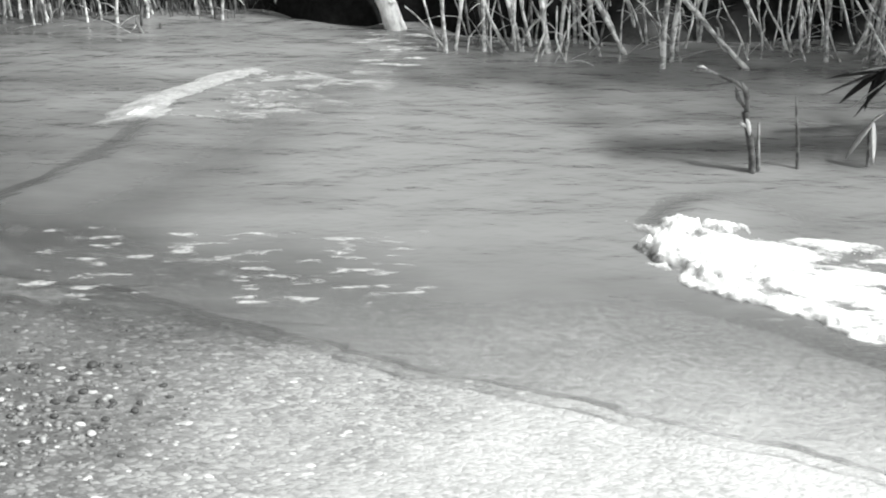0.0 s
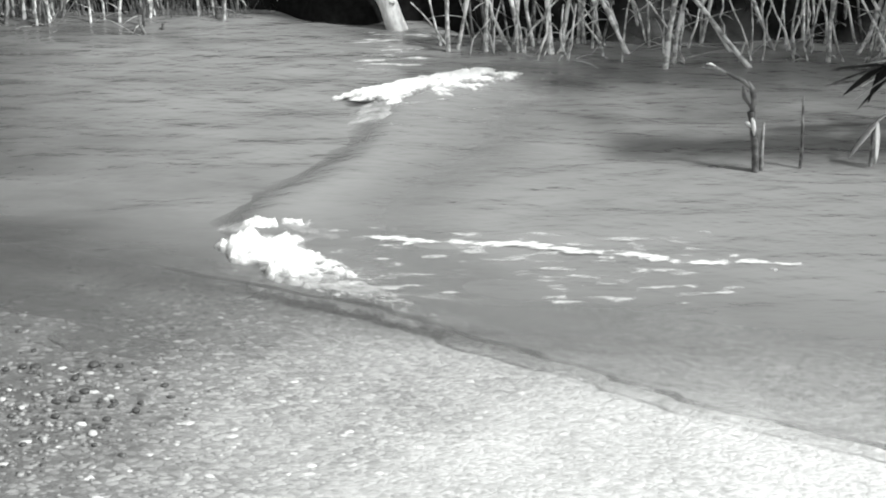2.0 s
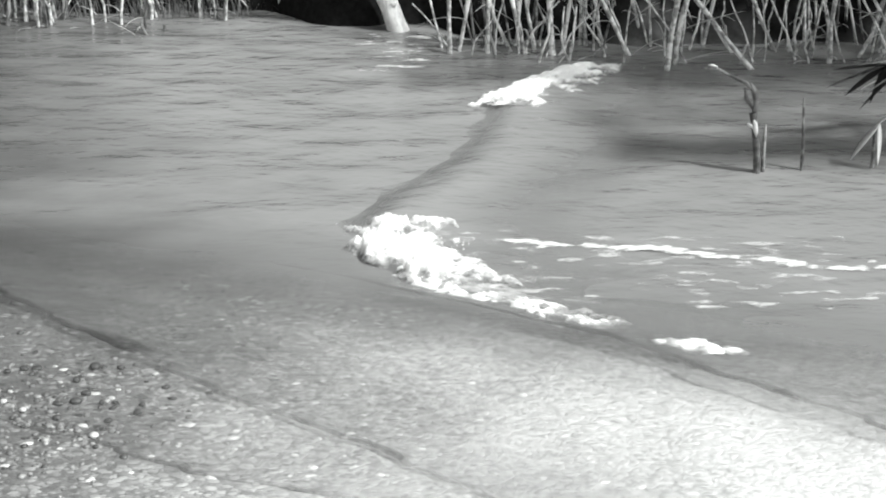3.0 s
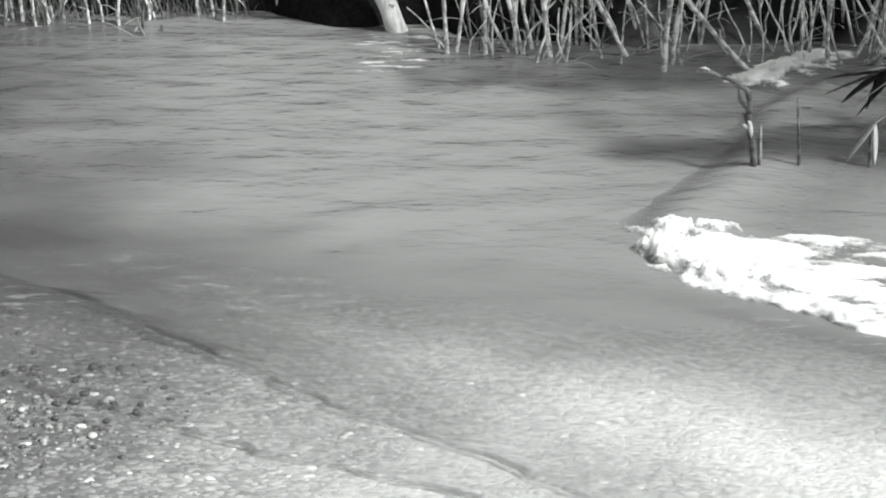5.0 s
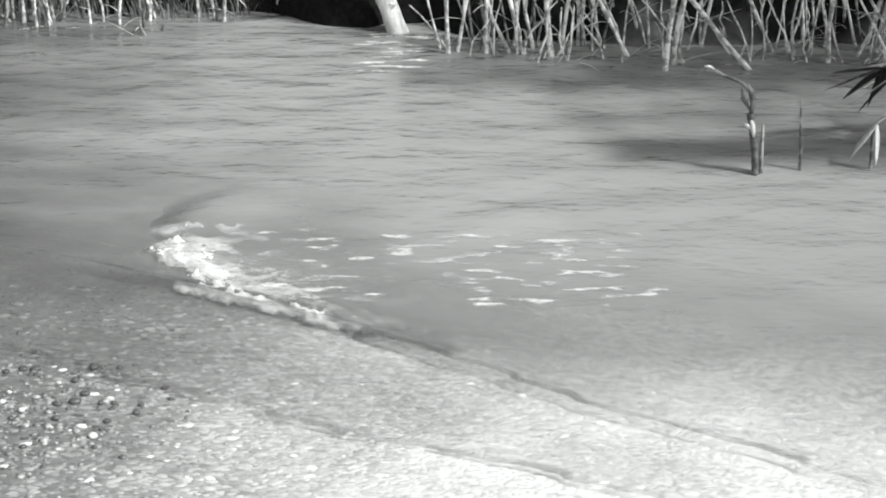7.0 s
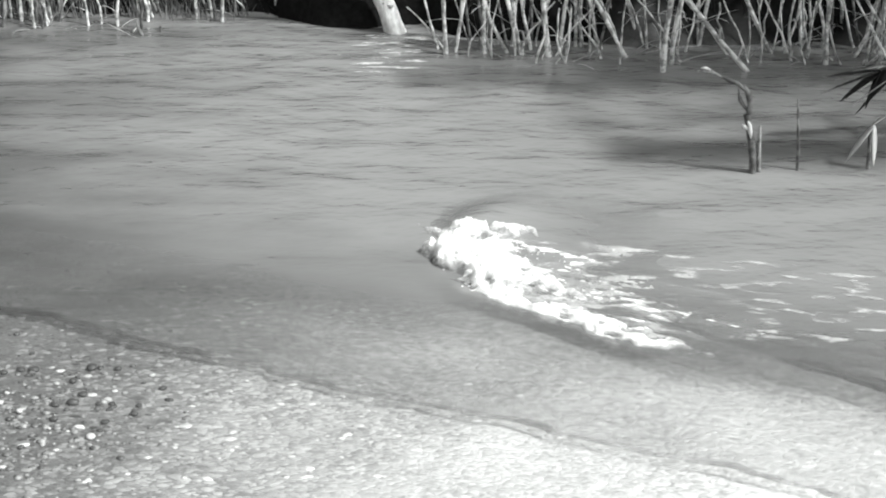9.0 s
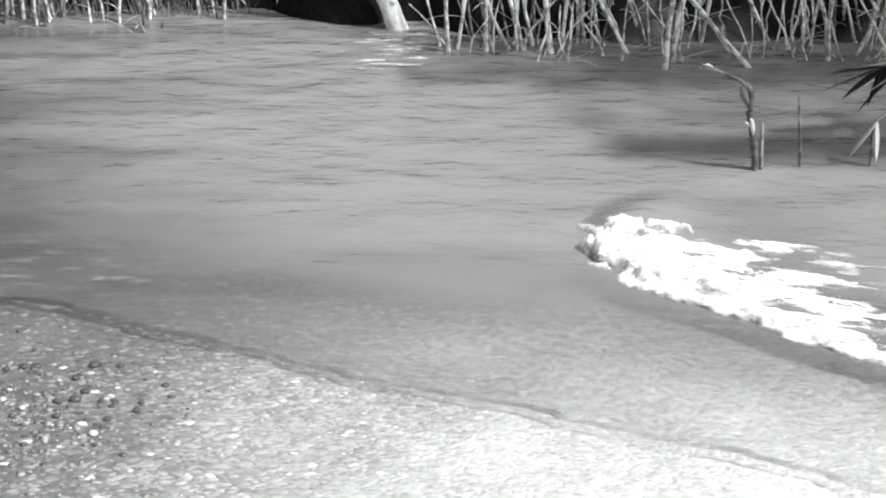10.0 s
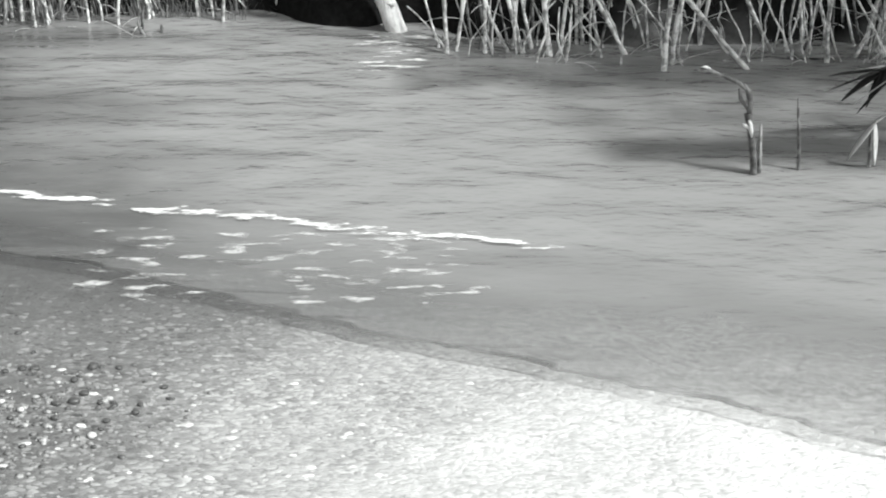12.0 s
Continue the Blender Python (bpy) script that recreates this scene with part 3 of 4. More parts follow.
# base x, y, lean (sideways per height), radius
STALKS = [(0.02, 5.30, -0.10, 0.011), (0.05, 5.34, 0.12, 0.009), (0.19, 5.30, -0.05, 0.010), (0.31, 5.32, -0.45, 0.009),
          (0.35, 5.34, -0.32, 0.012), (0.38, 5.36, -0.25, 0.009), (0.44, 5.26, -0.10, 0.014), (0.465, 5.30, 0.06, 0.010),
          (0.55, 5.40, 0.0, 0.009), (0.61, 5.40, -0.08, 0.009), (0.67, 5.39, -0.24, 0.009), (0.79, 5.26, -0.48, 0.011),
          (0.83, 5.42, -0.30, 0.009), (0.845, 5.04, 0.10, 0.013), (0.89, 5.16, 0.08, 0.011), (1.265, 5.07, -0.92, 0.012),
          (1.24, 5.30, -0.80, 0.009), (1.06, 5.42, 0.14, 0.010), (1.36, 5.34, -0.50, 0.010), (1.50, 5.44, -0.10, 0.009),
          (1.51, 5.17, 0.05, 0.011), (1.60, 5.26, 0.30, 0.010), (1.70, 5.40, 0.10, 0.010), (1.74, 5.32, 0.05, 0.012)]
LEFT_STALKS = [(-1.88, 5.80, 0.02), (-1.79, 5.76, -0.05), (-1.73, 5.68, 0.1), (-1.67, 5.82, -0.1), (-1.49, 5.72, 0.0),
               (-1.35, 5.88, 0.15), (-1.26, 5.86, -0.2), (-1.07, 5.84, 0.0), (-0.99, 5.84, -0.2), (-0.94, 5.78, 0.0), (-0.72, 5.93, -0.1)]


def build_reeds():
    rng = np.random.default_rng(31)
    for x, y, lean, r in STALKS:
        build_reed(x, y, lean, rng.uniform(0.7, 1.0), r * 0.82, M_REED, rng, rng.integers(2, 5))
    for x, y, lean in LEFT_STALKS:
        build_reed(x, y, lean, rng.uniform(0.6, 0.9), rng.uniform(0.005, 0.008), M_REED, rng, 2)
    for _ in range(60):
        x = rng.uniform(0.0, 2.3)
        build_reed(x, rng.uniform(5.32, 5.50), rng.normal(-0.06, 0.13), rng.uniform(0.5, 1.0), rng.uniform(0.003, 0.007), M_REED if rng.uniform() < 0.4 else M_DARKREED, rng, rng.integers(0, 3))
    for _ in range(46):
        build_reed(rng.uniform(1.15, 2.2) if rng.uniform() < 0.5 else rng.uniform(0.05, 1.0), rng.uniform(5.14, 5.42), rng.normal(-0.1, 0.25), rng.uniform(0.25, 0.55),
                   rng.uniform(0.003, 0.006), M_REED, rng, rng.integers(1, 4), rng.normal(0, 0.08))
    for _ in range(16):
        build_reed(rng.uniform(1.45, 2.1), rng.uniform(4.95, 5.2), rng.normal(0.1, 0.3), rng.uniform(0.35, 0.6), rng.uniform(0.004, 0.007), M_REED, rng, rng.integers(2, 5), rng.normal(0, 0.1))
    for _ in range(16):
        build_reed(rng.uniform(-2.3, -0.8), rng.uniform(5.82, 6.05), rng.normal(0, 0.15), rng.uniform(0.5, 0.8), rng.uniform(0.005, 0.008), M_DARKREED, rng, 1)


def build_left_bank():
    """Pale withered stubble and litter where the far bank runs low."""
    rng = np.random.default_rng(37)
    for _ in range(34):
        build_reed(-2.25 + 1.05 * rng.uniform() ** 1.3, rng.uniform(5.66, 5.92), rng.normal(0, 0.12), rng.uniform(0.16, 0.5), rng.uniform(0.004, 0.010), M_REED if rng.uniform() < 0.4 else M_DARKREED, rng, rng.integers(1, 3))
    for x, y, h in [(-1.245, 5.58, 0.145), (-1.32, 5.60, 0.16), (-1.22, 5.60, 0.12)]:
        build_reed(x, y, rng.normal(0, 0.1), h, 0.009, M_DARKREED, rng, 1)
    stubble = []
    for _ in range(4200):
        x = -3.6 + 2.75 * rng.uniform() ** 0.8
        y = np.interp(x, BANK_X, BANK_Y) + rng.uniform(-0.13, 0.35)
        z = float(bed_height(np.array(x), np.array(y))) - 0.01
        stubble.append(blade((x, y, z), (x + rng.normal(0, 0.03), y + rng.normal(-0.03, 0.03), max(z, -0.02) + rng.uniform(0.04, 0.16)), 0.008, 0.02, 2))
    tagged(put("stubble", mesh_of("stubble", *joined(stubble), M_STUBBLE)), "withered grey stubble and litter along the low bank", "grass", kind="stuff")


def build_trunk():
    # tree trunk, cut short above the view to keep its shadow short
    stump = new("short_trunk")
    stump.location = (-0.182, 5.63, -0.1)
    hs = np.linspace(0, 0.75, 14)
    pts = [(0.02 - 0.34 * h, 0.03 * h, h) for h in hs]
    rad = [0.044 + 0.006 * max(0, 1 - h / 0.14) - 0.004 * min(1, h / 0.3) + 0.003 * math.sin(31 * h) for h in hs]
    v, f = tube(pts, rad, 20)
    v = [(x + 0.004 * math.sin(41 * z + 90 * y), y + 0.004 * math.sin(53 * z + 80 * x), z) for x, y, z in v]
    put("trunk", mesh_of("trunk", v, f, M_BARK), stump)
    for h, side in ((0.22, 0.8), (0.34, -0.5), (0.3, 0.3)):
        put("knot", mesh_of("knot", *blobs(np.array([[0.02 - 0.34 * h + 0.03 * side, 0.03 * h - 0.028, h]]), [0.014], np.random.default_rng(int(h * 100)), ICO2, 0.8, 0.1), M_BARK), stump)
    tagged(stump, "pale leaning tree trunk rising from the water at the bank, cut short above the view", "tree stump")


def build_thicket():
    rng = np.random.default_rng(51)
    # unseen leaves above the view, added to shade the bank but not the trunk
    leaves = []
    for _ in range(10000):
        x = rng.uniform(-0.95, 4.0)
        back = np.interp(x, BANK_X, BANK_Y)
        y = back + rng.uniform(-0.02 if x > 0.6 else 0.3, 1.3)
        z = rng.uniform(0.33, 0.85 if x > 0.6 else 0.7)
        c = Vector((x, y, z))
        leaves.append(blade(c, c + Vector((rng.normal(0, 0.09), rng.normal(0, 0.09), rng.normal(0, 0.04))), rng.uniform(0.03, 0.06), 0.02, 2))
    tagged(put("thicket", mesh_of("thicket", *joined(leaves), M_LEAF)), "dense dark leaves overhanging the earth bank, added unseen to shade it", "bushes", kind="stuff")
    grass = []
    for _ in range(5000):
        x = rng.uniform(-3.5, 4.0)
        y = np.interp(x, BANK_X, BANK_Y) + rng.uniform(0.0, 0.5)
        z = float(bed_height(np.array(x), np.array(y))) - 0.01
        grass.append(blade((x, y, z), (x + rng.normal(0, 0.04), y + rng.normal(-0.03, 0.04), z + rng.uniform(0.04, 0.2)), 0.007, 0.03, 2))
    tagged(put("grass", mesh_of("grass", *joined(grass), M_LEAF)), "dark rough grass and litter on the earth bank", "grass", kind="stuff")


def build_sky_block():
    """Unseen mass of dark leaves, added to block sky light from the left."""
    rng = np.random.default_rng(81)
    leaves = []
    for _ in range(5200):
        c = Vector((-2.75 - 0.16 * rng.uniform(0, 5) + rng.normal(0, 0.12), rng.uniform(2.2, 7.5), 0))
        c.x -= 0.05 * c.y
        c.z = max(0.05, 2.3 * rng.uniform() + 0.15 * math.sin(5 * c.y))
        leaves.append(blade(c, c + Vector((rng.normal(0, 0.09), rng.normal(0, 0.09), rng.normal(0, 0.07))), rng.uniform(0.05, 0.1), 0.03, 2))
    tagged(put("undergrowth", mesh_of("undergrowth", *joined(leaves), M_LEAF)), "unseen dark leaves added on the left to block sky light", "bushes", kind="stuff")


def build_near_plants():
    rng = np.random.default_rng(61)
    stem = new("broken_stem")
    stem.location = (0.983, 4.0, -0.1)
    put("stalk", mesh_of("stalk", *tube([(0, 0, 0), (0, 0, 0.09), (-0.006, 0, 0.15), (-0.014, 0, 0.20), (-0.03, 0, 0.27), (-0.036, 0, 0.30)], [0.011, 0.012, 0.011, 0.012, 0.010, 0.013]), M_STEM), stem)
    put("sheath", mesh_of("sheath", *tube([(-0.020, -0.011, 0.225), (-0.024, -0.012, 0.245), (-0.028, -0.010, 0.268), (-0.034, -0.008, 0.282)], [0.002, 0.007, 0.007, 0.003]), M_DRYLEAF), stem, "pale torn sheath")
    put("sheath", mesh_of("sheath", *tube([(-0.028, -0.006, 0.25), (-0.042, -0.008, 0.262), (-0.05, -0.006, 0.268)], [0.003, 0.006, 0.003], 6), M_DRYLEAF), stem, "pale torn sheath")
    put("stalk", mesh_of("stalk", *tube([(0.020, 0.01, 0), (0.018, 0.01, 0.12), (0.010, 0.01, 0.26)], [0.007, 0.007, 0.004]), M_SHEATH), stem)
    put("leaf", mesh_of("leaf", *tube([(-0.034, 0, 0.29), (-0.030, 0, 0.33), (-0.040, 0, 0.37), (-0.055, 0, 0.395)], [0.006, 0.009, 0.010, 0.004], 6), M_SHEATH), stem, "dry curled leaf")
    put("leaf", mesh_of("leaf", *tube([(-0.046, 0, 0.375), (-0.075, 0, 0.40), (-0.11, 0, 0.415), (-0.14, -0.005, 0.43)], [0.005, 0.008, 0.006, 0.003], 6), M_STEM), stem, "dark wet leaf")
    put("leaf", mesh_of("leaf", *tube([(-0.13, -0.005, 0.425), (-0.16, -0.01, 0.44), (-0.19, -0.012, 0.445), (-0.215, -0.015, 0.445)], [0.003, 0.007, 0.007, 0.002], 6), M_SHEATH), stem, "dark wet leaf")
    put("leaf", mesh_of("leaf", *tube([(-0.165, -0.016, 0.448), (-0.18, -0.018, 0.455), (-0.195, -0.018, 0.455)], [0.002, 0.005, 0.002], 6), M_DRYLEAF), stem, "pale dry leaf tip")
    put("leaf", mesh_of("leaf", *tube([(-0.030, 0.008, 0.30), (-0.062, 0.006, 0.345), (-0.070, 0.006, 0.38)], [0.003, 0.007, 0.002], 6), M_SHEATH), stem, "dry curled leaf")
    tagged(stem, "broken reed stem with a dry bent leaf", "reed")
    stick = new("stick")
    stick.location = (1.137, 4.03, -0.1)
    put("stem", mesh_of("stem", *tube([(0, 0, 0), (-0.012, 0, 0.18), (-0.031, 0, 0.34)], [0.0055, 0.0055, 0.003]), M_STEM), stick)
    tagged(stick, "thin dark upright stick standing in the water", "stick")
    fork = new("bent_reed")
    fork.location = (1.363, 4.05, -0.1)
    put("stem", mesh_of("stem", *tube([(0, 0, 0), (-0.005, 0, 0.14), (-0.013, 0, 0.24)], [0.006, 0.006, 0.005]), M_SHEATH), fork)
    put("leaf", mesh_of("leaf", *blade((-0.004, -0.01, 0.25), (-0.085, -0.03, 0.15), 0.03, 0.015), M_DRYLEAF), fork, "pale drooping leaf")
    put("leaf", mesh_of("leaf", *blade((-0.012, 0, 0.24), (0.05, 0.01, 0.30), 0.016, 0.02), M_REED), fork)
    put("leaf", mesh_of("leaf", *blade((-0.006, -0.012, 0.25), (0.004, -0.03, 0.13), 0.022, 0.012), M_DRYLEAF), fork, "pale drooping leaf")
    tagged(fork, "short reed with a bent pale leaf", "reed")
    bough = new("leafy_bough")
    bough.location = (2.1, 4.25, 0.0)
    put("branch", mesh_of("branch", *tube([(0.1, 0.1, -0.15), (0.05, 0.08, 0.2), (-0.25, 0.03, 0.36), (-0.55, 0.05, 0.30), (-0.66, 0.05, 0.25)], [0.016, 0.014, 0.011, 0.007, 0.004]), M_STEM), bough)
    # tip x and z, width, and how far back along the twig the blade springs
    blades = [(-0.86, 0.272, 0.026, 0.0), (-0.80, 0.185, 0.034, 0.03), (-0.74, 0.135, 0.022, 0.10), (-0.70, 0.225, 0.04, 0.02), (-0.87, 0.205, 0.018, 0.05),
              (-0.63, 0.12, 0.03, 0.14), (-0.79, 0.30, 0.02, 0.08), (-0.67, 0.29, 0.034, 0.16), (-0.60, 0.20, 0.03, 0.2), (-0.72, 0.165, 0.016, 0.0)]
    for i, (x, z, w, back) in enumerate(blades):
        put("leaf", mesh_of("leaf", *blade((-0.66 + back, 0.05 + 0.015 * (i % 3), 0.245 + 0.25 * back), (x + 0.02, 0.03 + 0.02 * (i % 3), z - 0.035), w * 1.3, 0.006 + 0.006 * (i % 4)), M_SHEATH if i in (4, 6) else M_LEAF), bough)
    for x, z, w, back in [(-0.71, 0.30, 0.014, 0.12), (-0.64, 0.17, 0.012, 0.18), (-0.76, 0.155, 0.010, 0.06), (-0.58, 0.33, 0.014, 0.2)]:
        put("leaf", mesh_of("leaf", *blade((-0.62 + back, 0.02, 0.27 + 0.25 * back), (x, -0.01, z), w, 0.012), M_DRYLEAF), bough, "pale dry leaf")
    for _ in range(60):
        t = rng.uniform(0.0, 0.9)
        c = Vector((0.05 - 0.6 * t, 0.05, 0.33 - 0.05 * t))
        put("leaf", mesh_of("leaf", *blade(c, c + Vector((rng.normal(-0.02, 0.08), rng.normal(0, 0.1), rng.normal(0.02, 0.07))), 0.02, 0.03, 4), M_LEAF), bough)
    # unseen branches and leaves above the view, added to shade the water
    put("branch", mesh_of("branch", *tube([(0.1, 0.1, 0.2), (0.45, 0.0, 0.6), (0.2, -0.2, 0.86), (-0.3, -0.42, 0.92), (-0.85, -0.44, 0.93)], [0.014, 0.013, 0.011, 0.007, 0.003]), M_STEM), bough)
    put("branch", mesh_of("branch", *tube([(0.1, 0.1, 0.2), (0.5, 0.2, 0.6), (0.2, 0.4, 0.9), (-0.5, 0.5, 0.98), (-1.4, 0.5, 0.97)], [0.013, 0.012, 0.009, 0.006, 0.003]), M_STEM), bough)
    leaves = []
    for i in range(3200):
        if i < 1150:
            x = 0.9 - 1.7 * rng.uniform() ** 1.5
            c = Vector((x, -0.39 + rng.normal(0, 0.035 + 0.045 * max(0, x + 0.9)), 0.92 + rng.normal(0, 0.03)))
        else:
            c = Vector((1.0 - (1.95 if i < 2300 else 2.6) * rng.uniform() ** 1.5, rng.uniform(-0.2, 0.85) if i < 2300 else rng.uniform(0.25, 0.72), 0.97 + rng.normal(0, 0.04)))
        leaves.append(blade(c, c + Vector((rng.normal(-0.08, 0.07), rng.normal(0, 0.05), rng.normal(-0.01, 0.03))), 0.026, 0.03, 4))
    tagged(put("foliage", mesh_of("foliage", *joined(leaves), M_LEAF), bough), kind="stuff")
    tagged(bough, "low leafy bough with narrow dark leaves over the water", "branch")
    REEDS.extend([stem, stick, fork, bough])


# ---- everything in place ----
build_ground()
WATER = build_water()
WAVE_Z = build_wave("white breaking wave leaving along the shore", BASIC)
WAVE_B = build_wave("long breaking wave with a foaming head and white cap", BASIC + ["foam_streak", "foam_tuft", "foam_cap", "foam_cap_young", "foam_cap_trail"])
WAVE_C = build_wave("breaking wave with a foaming head running over the shallows", BASIC)
WAVE_D = build_wave("young wave with thin loose foam behind it", ["foam_fleck"])
STREAK = tagged(put("foam_streak", foam_field("foam_streak", -1.42, 0.34, 3.36, 3.94, -0.06, (3.84, -0.235, 0.036), 8, M_FOAM, False, stretch=0.3)),
                "long thin streak of white foam on the water", "foam", kind="stuff")
SWASHES = build_swashes(3)
# pale streaks stand in for the trunk's broken reflection, with some foam
tagged(put("foam_patch", foam_field("foam_patch", -0.42, 0.02, 5.04, 5.60, 0.10, None, 12, M_FOAM, False, 0.001, 0.17)), "thin broken foam that also stands in for the trunk reflection", "foam", kind="stuff").location.y = 3.43
build_gravel()
build_shingle()
build_pebbles()
build_reeds()
build_left_bank()
build_trunk()
build_thicket()
build_sky_block()
build_near_plants()

# sideways drift of the stems as the waves pass, seconds and centimetres at their tops
SWAY = [(0, -1.2), (0.5, -0.4), (1, 0), (1.5, 0.5), (2, 1.0), (2.5, 1.5), (3, 1.1), (4, 0.1), (5, -0.8), (5.5, -0.5), (6, 0.2),
        (6.5, 0.5), (7, 0.4), (8, 0.0), (9, 0.0), (9.5, 0.1), (10, -0.1), (10.5, -0.7), (11, 0.0), (11.5, 0.0), (12, -0.3)]


def motions():
    walk(WATER, [(0, pose(0, 0, 0)), (6, pose(1.3, 0, 0)), (12, pose(2.6, 0, 0))])
    # the tips of the waves: seconds and x
    tips = [(WAVE_Z, [(0, 0.54), (0.8, 0.90), (1.2, 1.09), (6, 3.3), (12, 6.0)]),
            (WAVE_B, [(0, -1.44), (1.5, -0.84), (2.5, -0.45), (3.2, -0.20), (4.8, 0.45), (5.5, 0.72), (6.2, 1.05), (12, 3.8)]),
            (WAVE_C, [(0, -3.7), (5.5, -1.40), (6.5, -1.00), (7.0, -0.84), (8.8, -0.13), (9.5, 0.135), (10.5, 0.64), (11.5, 1.16), (12, 1.42)]),
            (WAVE_D, [(0, -6.0), (9, -2.5), (10.5, -1.9), (12, -1.3)])]
    for (wave, _), rows in tips:
        turn = ([-0.7, -0.1], [0, -11]) if wave in (WAVE_C[0], WAVE_Z[0]) else ([-0.4, 0.3], [0, -6])   # the front swings in towards the beach
        walk(wave, [(t, pose(x, 3.44 if wave == WAVE_D[0] else 3.43, 0, 0, 0, float(np.interp(x, *turn)))) for t, x in rows])
    walk(STREAK, [(0, pose(-1.1, 3.43, -0.15)), (9.5, pose(-0.38, 3.43, -0.15)), (9.8, pose(-0.34, 3.43, -0.05)), (10.4, pose(-0.245, 3.43, -0.001)), (11, pose(-0.15, 3.43, 0.003)), (12, pose(0, 3.43, 0.005))])
    # the foam swells up as each wave breaks: seconds and depth
    deep = -0.13
    rises = [(WAVE_B, "foam_head", [(0, deep), (1.1, -0.07), (1.6, -0.034), (2.1, -0.012), (2.6, 0), (12, 0)]),
             (WAVE_B, "foam_roller", [(0, deep), (1.3, -0.06), (2.1, -0.022), (2.6, -0.018), (3.1, -0.015), (4.0, -0.004), (4.6, 0), (12, 0)]),
             (WAVE_B, "foam_roller_tail", [(0, deep), (3.2, -0.06), (4.6, 0), (12, 0)]),
             (WAVE_B, "foam_tuft", [(0, deep), (2.0, -0.09), (2.4, -0.019), (3.0, -0.003), (4, 0), (12, 0)]),
             (WAVE_B, "foam_wake", [(0, deep), (3.0, -0.08), (4.6, 0), (12, 0)]),
             (WAVE_B, "foam_streak", [(0, -0.05), (0.4, -0.03), (1.3, 0.003), (4.0, 0), (5.0, deep), (12, deep)]),
             (WAVE_B, "foam_young", [(0, -0.02), (0.4, -0.006), (0.8, 0), (12, 0)]),
             (WAVE_B, "foam_cap", [(0, -0.04), (0.5, -0.015), (0.9, -0.005), (1.3, 0), (1.6, 0), (2.0, 0), (2.5, 0), (3.0, 0), (4.2, -0.006), (5.0, -0.018), (5.6, deep), (12, deep)]),
             (WAVE_B, "foam_cap_trail", [(0, 0), (1.2, 0), (2.2, -0.02), (5.0, deep), (12, deep)]),
             (WAVE_B, "foam_cap_young", [(0, 0.002), (0.6, 0.001), (2.0, -0.006), (3.0, -0.012), (5.0, deep), (12, deep)]),
             (WAVE_C, "foam_head", [(0, deep), (6.6, -0.06), (7.3, -0.016), (8.8, 0), (12, 0)]),
             (WAVE_C, "foam_roller", [(0, deep), (6.6, -0.06), (7.2, -0.014), (8.8, -0.014), (9.2, -0.007), (9.7, 0), (12, 0)]),
             (WAVE_C, "foam_roller_tail", [(0, deep), (8.95, -0.10), (9.3, -0.012), (9.8, 0), (12, 0)]),
             (WAVE_C, "foam_wake", [(0, deep), (8.4, -0.08), (8.8, -0.014), (9.5, -0.008), (10.4, -0.002), (12, 0)]),
             (WAVE_C, "foam_fleck", [(0, deep), (5.0, -0.02), (5.8, -0.004), (7.0, 0), (12, 0)]),
             (WAVE_D, "foam_fleck", [(0, deep), (10.4, -0.02), (11.2, -0.004), (11.9, 0), (12, 0)]),
             (WAVE_D, "swell", [(0, -0.06), (12, -0.06)]),
             (WAVE_C, "foam_young", [(0, deep), (5.35, -0.12), (5.65, -0.02), (5.9, -0.004), (6.3, 0), (12, 0)])]
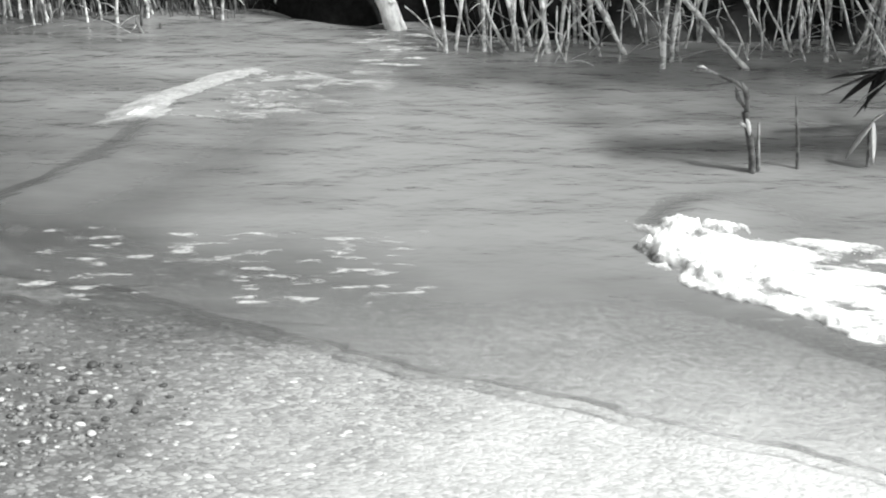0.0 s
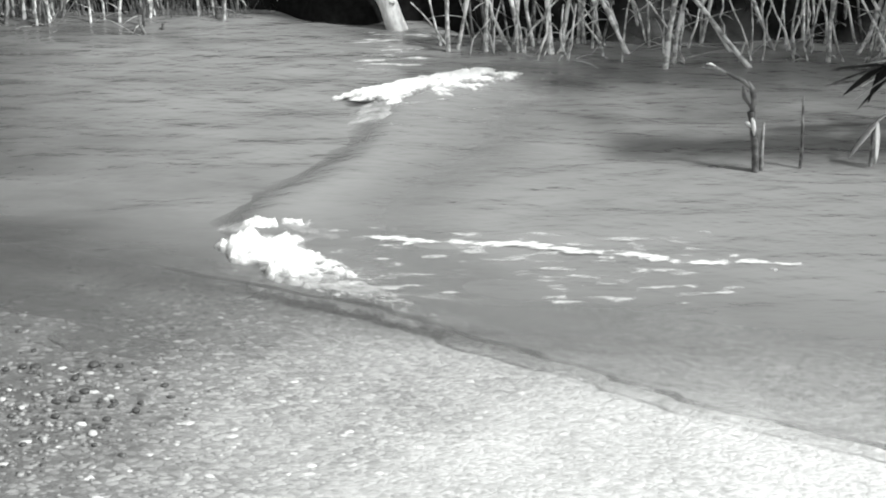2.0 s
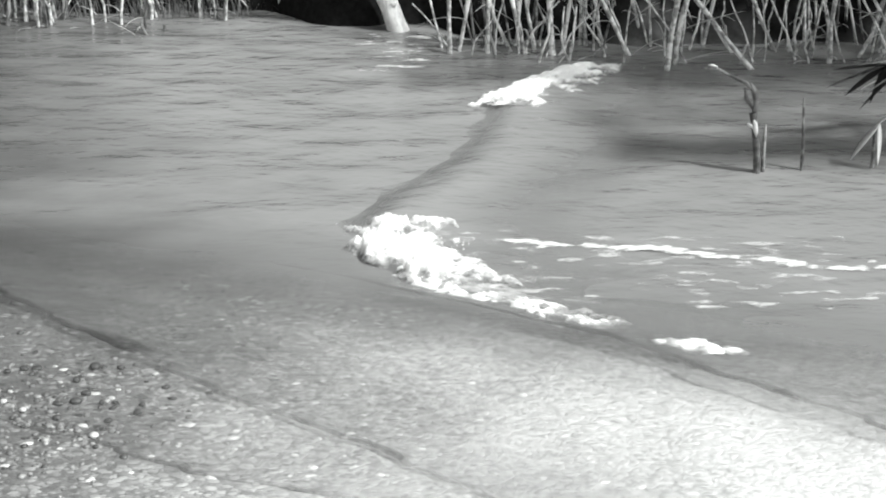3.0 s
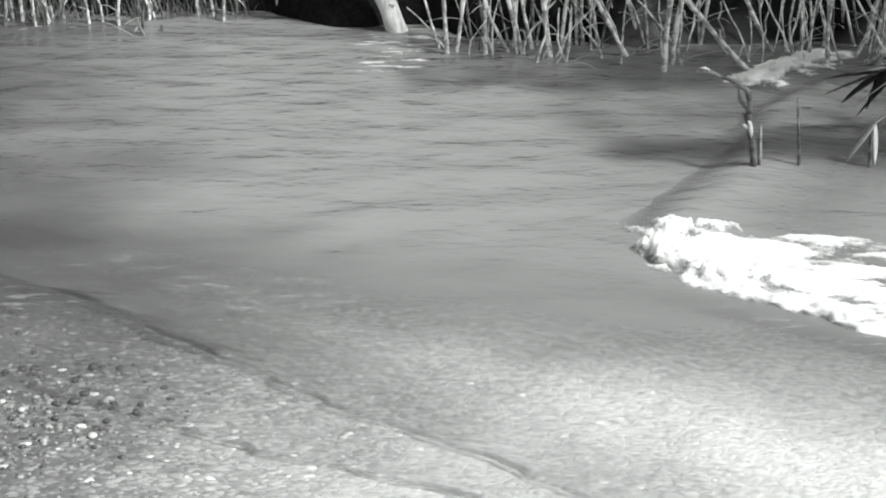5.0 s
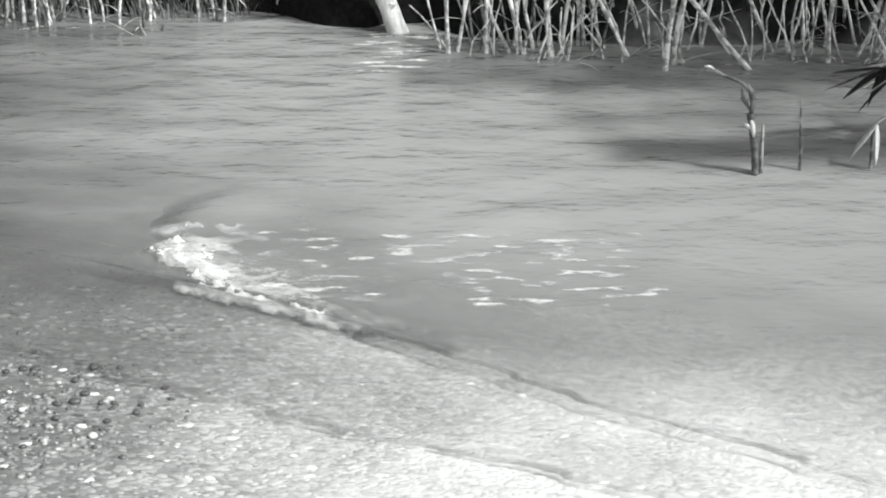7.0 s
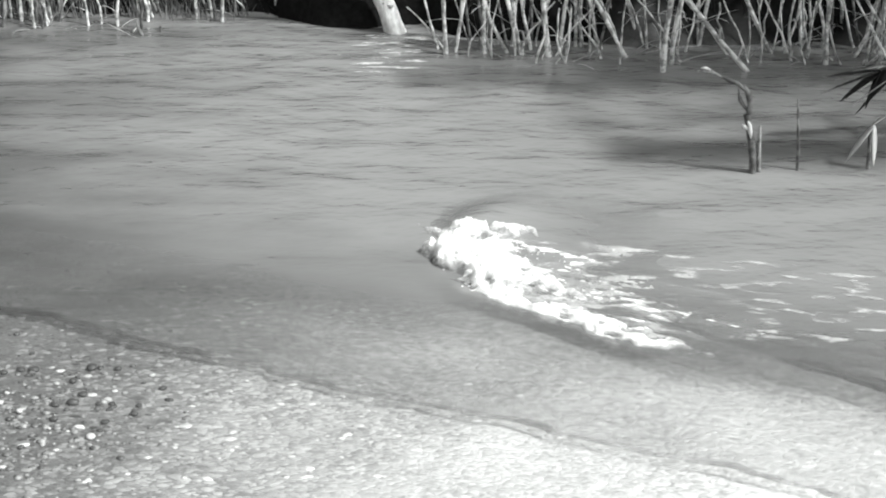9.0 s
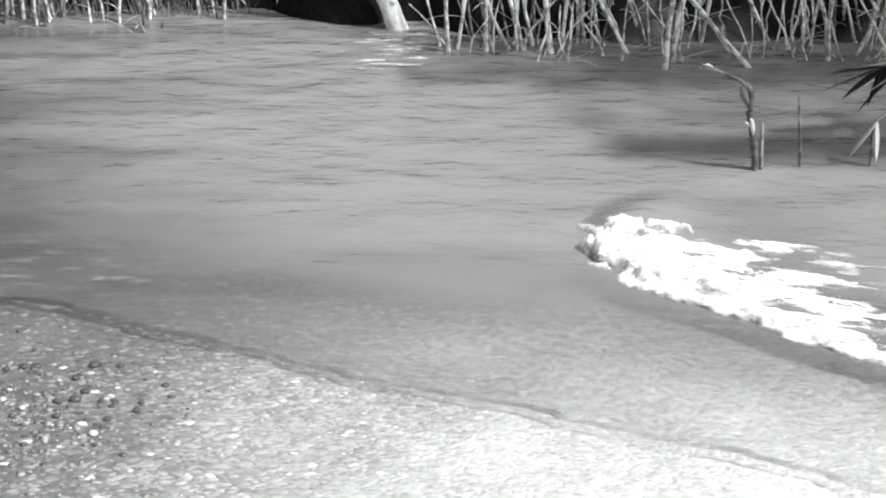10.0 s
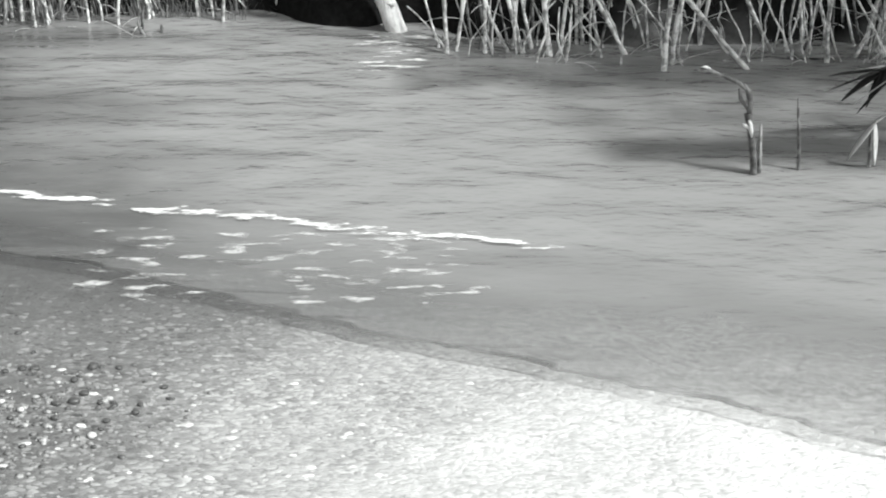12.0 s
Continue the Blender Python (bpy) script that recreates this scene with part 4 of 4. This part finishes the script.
    for (_, parts), name, rows in rises:
        drift = ([0, 1.5, 2.0, 2.5], [-0.09, -0.06, -0.06, 0.0]) if "cap" in name else ([0], [0])   # the cap lags behind at first
        swing = float(name == "foam_cap")
        hub = pose(0.45, 1.27, 0)
        walk(parts[name], [(t, pose(float(np.interp(t, *drift)), swing * float(np.interp(t, [0, 0.8, 1.5, 2.0, 2.5, 3.0, 5.0], [0, 0.02, 0.07, 0.11, 0.10, 0.10, 0.42])), z + 0.001 * swing) @ hub
                            @ pose(0, 0, 0, 0, 0, swing * float(np.interp(t, [0, 1.5, 2.0, 2.5, 3.0], [-18, -22, -22, -12, -4]))) @ hub.inverted()) for t, z in rows])
    # the middle of each swash edge, x and y, and its direction in degrees; each wells up out of the gravel and sinks away again
    edges = [[(0, -0.103, 2.808, -25.5), (1, 0.12, 2.74, -29), (2.5, 0.78, 2.57, -32.3), (3.0, 1.05, 2.47, -35), (4.8, 1.80, 2.60, -37), (12, 4.8, 2.85, -37)],
             [(0, -1.10, 2.68, -40), (2.5, -0.564, 2.701, -40), (3.0, -0.53, 2.704, -36), (5, -0.272, 2.657, -35.9), (6, -0.02, 2.66, -32.8), (7, 0.29, 2.67, -32.5),
              (9.5, 1.56, 2.48, -34.8), (12, 2.85, 2.47, -36)],
             [(0, -1.2, 2.30, -17), (2.5, -0.615, 2.359, -18), (3, -0.552, 2.386, -21), (5, -0.423, 2.465, -24.4), (6, -0.30, 2.465, -24.3), (7, -0.249, 2.537, -22.6),
              (9.5, -0.268, 2.747, -23.5), (11, -0.197, 2.83, -22.7), (12, -0.239, 3.0, -24.6)]]
    shown = [(-9, 4.0), (1.8, 99), (1.9, 99)]
    for ob, rows, (start, end) in zip(SWASHES, edges, shown):
        path = np.array(rows)
        at = sorted({*path[:, 0].tolist(), *[t for t in (start, start + 0.6, end, end + 0.6) if 0 < t < 12]})
        keys = []
        for t in at:
            x, y, way = (float(np.interp(t, path[:, 0], path[:, c])) for c in (1, 2, 3))
            z = max(0.0015, float(bed_height(np.array(x), np.array(y))) + 0.008) if start < t <= end else -0.035
            keys.append((t, pose(x, y, z, 0, 0, way + 24.4) @ pose(0, -2.6, 0)))
        walk(ob, keys)
    rng = np.random.default_rng(71)
    for reed in REEDS:
        p, lag, gain = reed.location.copy(), rng.uniform(-0.3, 0.3), rng.uniform(0.6, 1.4)
        rows = []
        for t, cm in SWAY:
            s = float(np.interp(t + lag, [r[0] for r in SWAY], [r[1] for r in SWAY])) * gain
            rows.append((t, pose(p.x, p.y, p.z, 0, math.degrees(s / 40), 0)))
        walk(reed, rows)


motions()
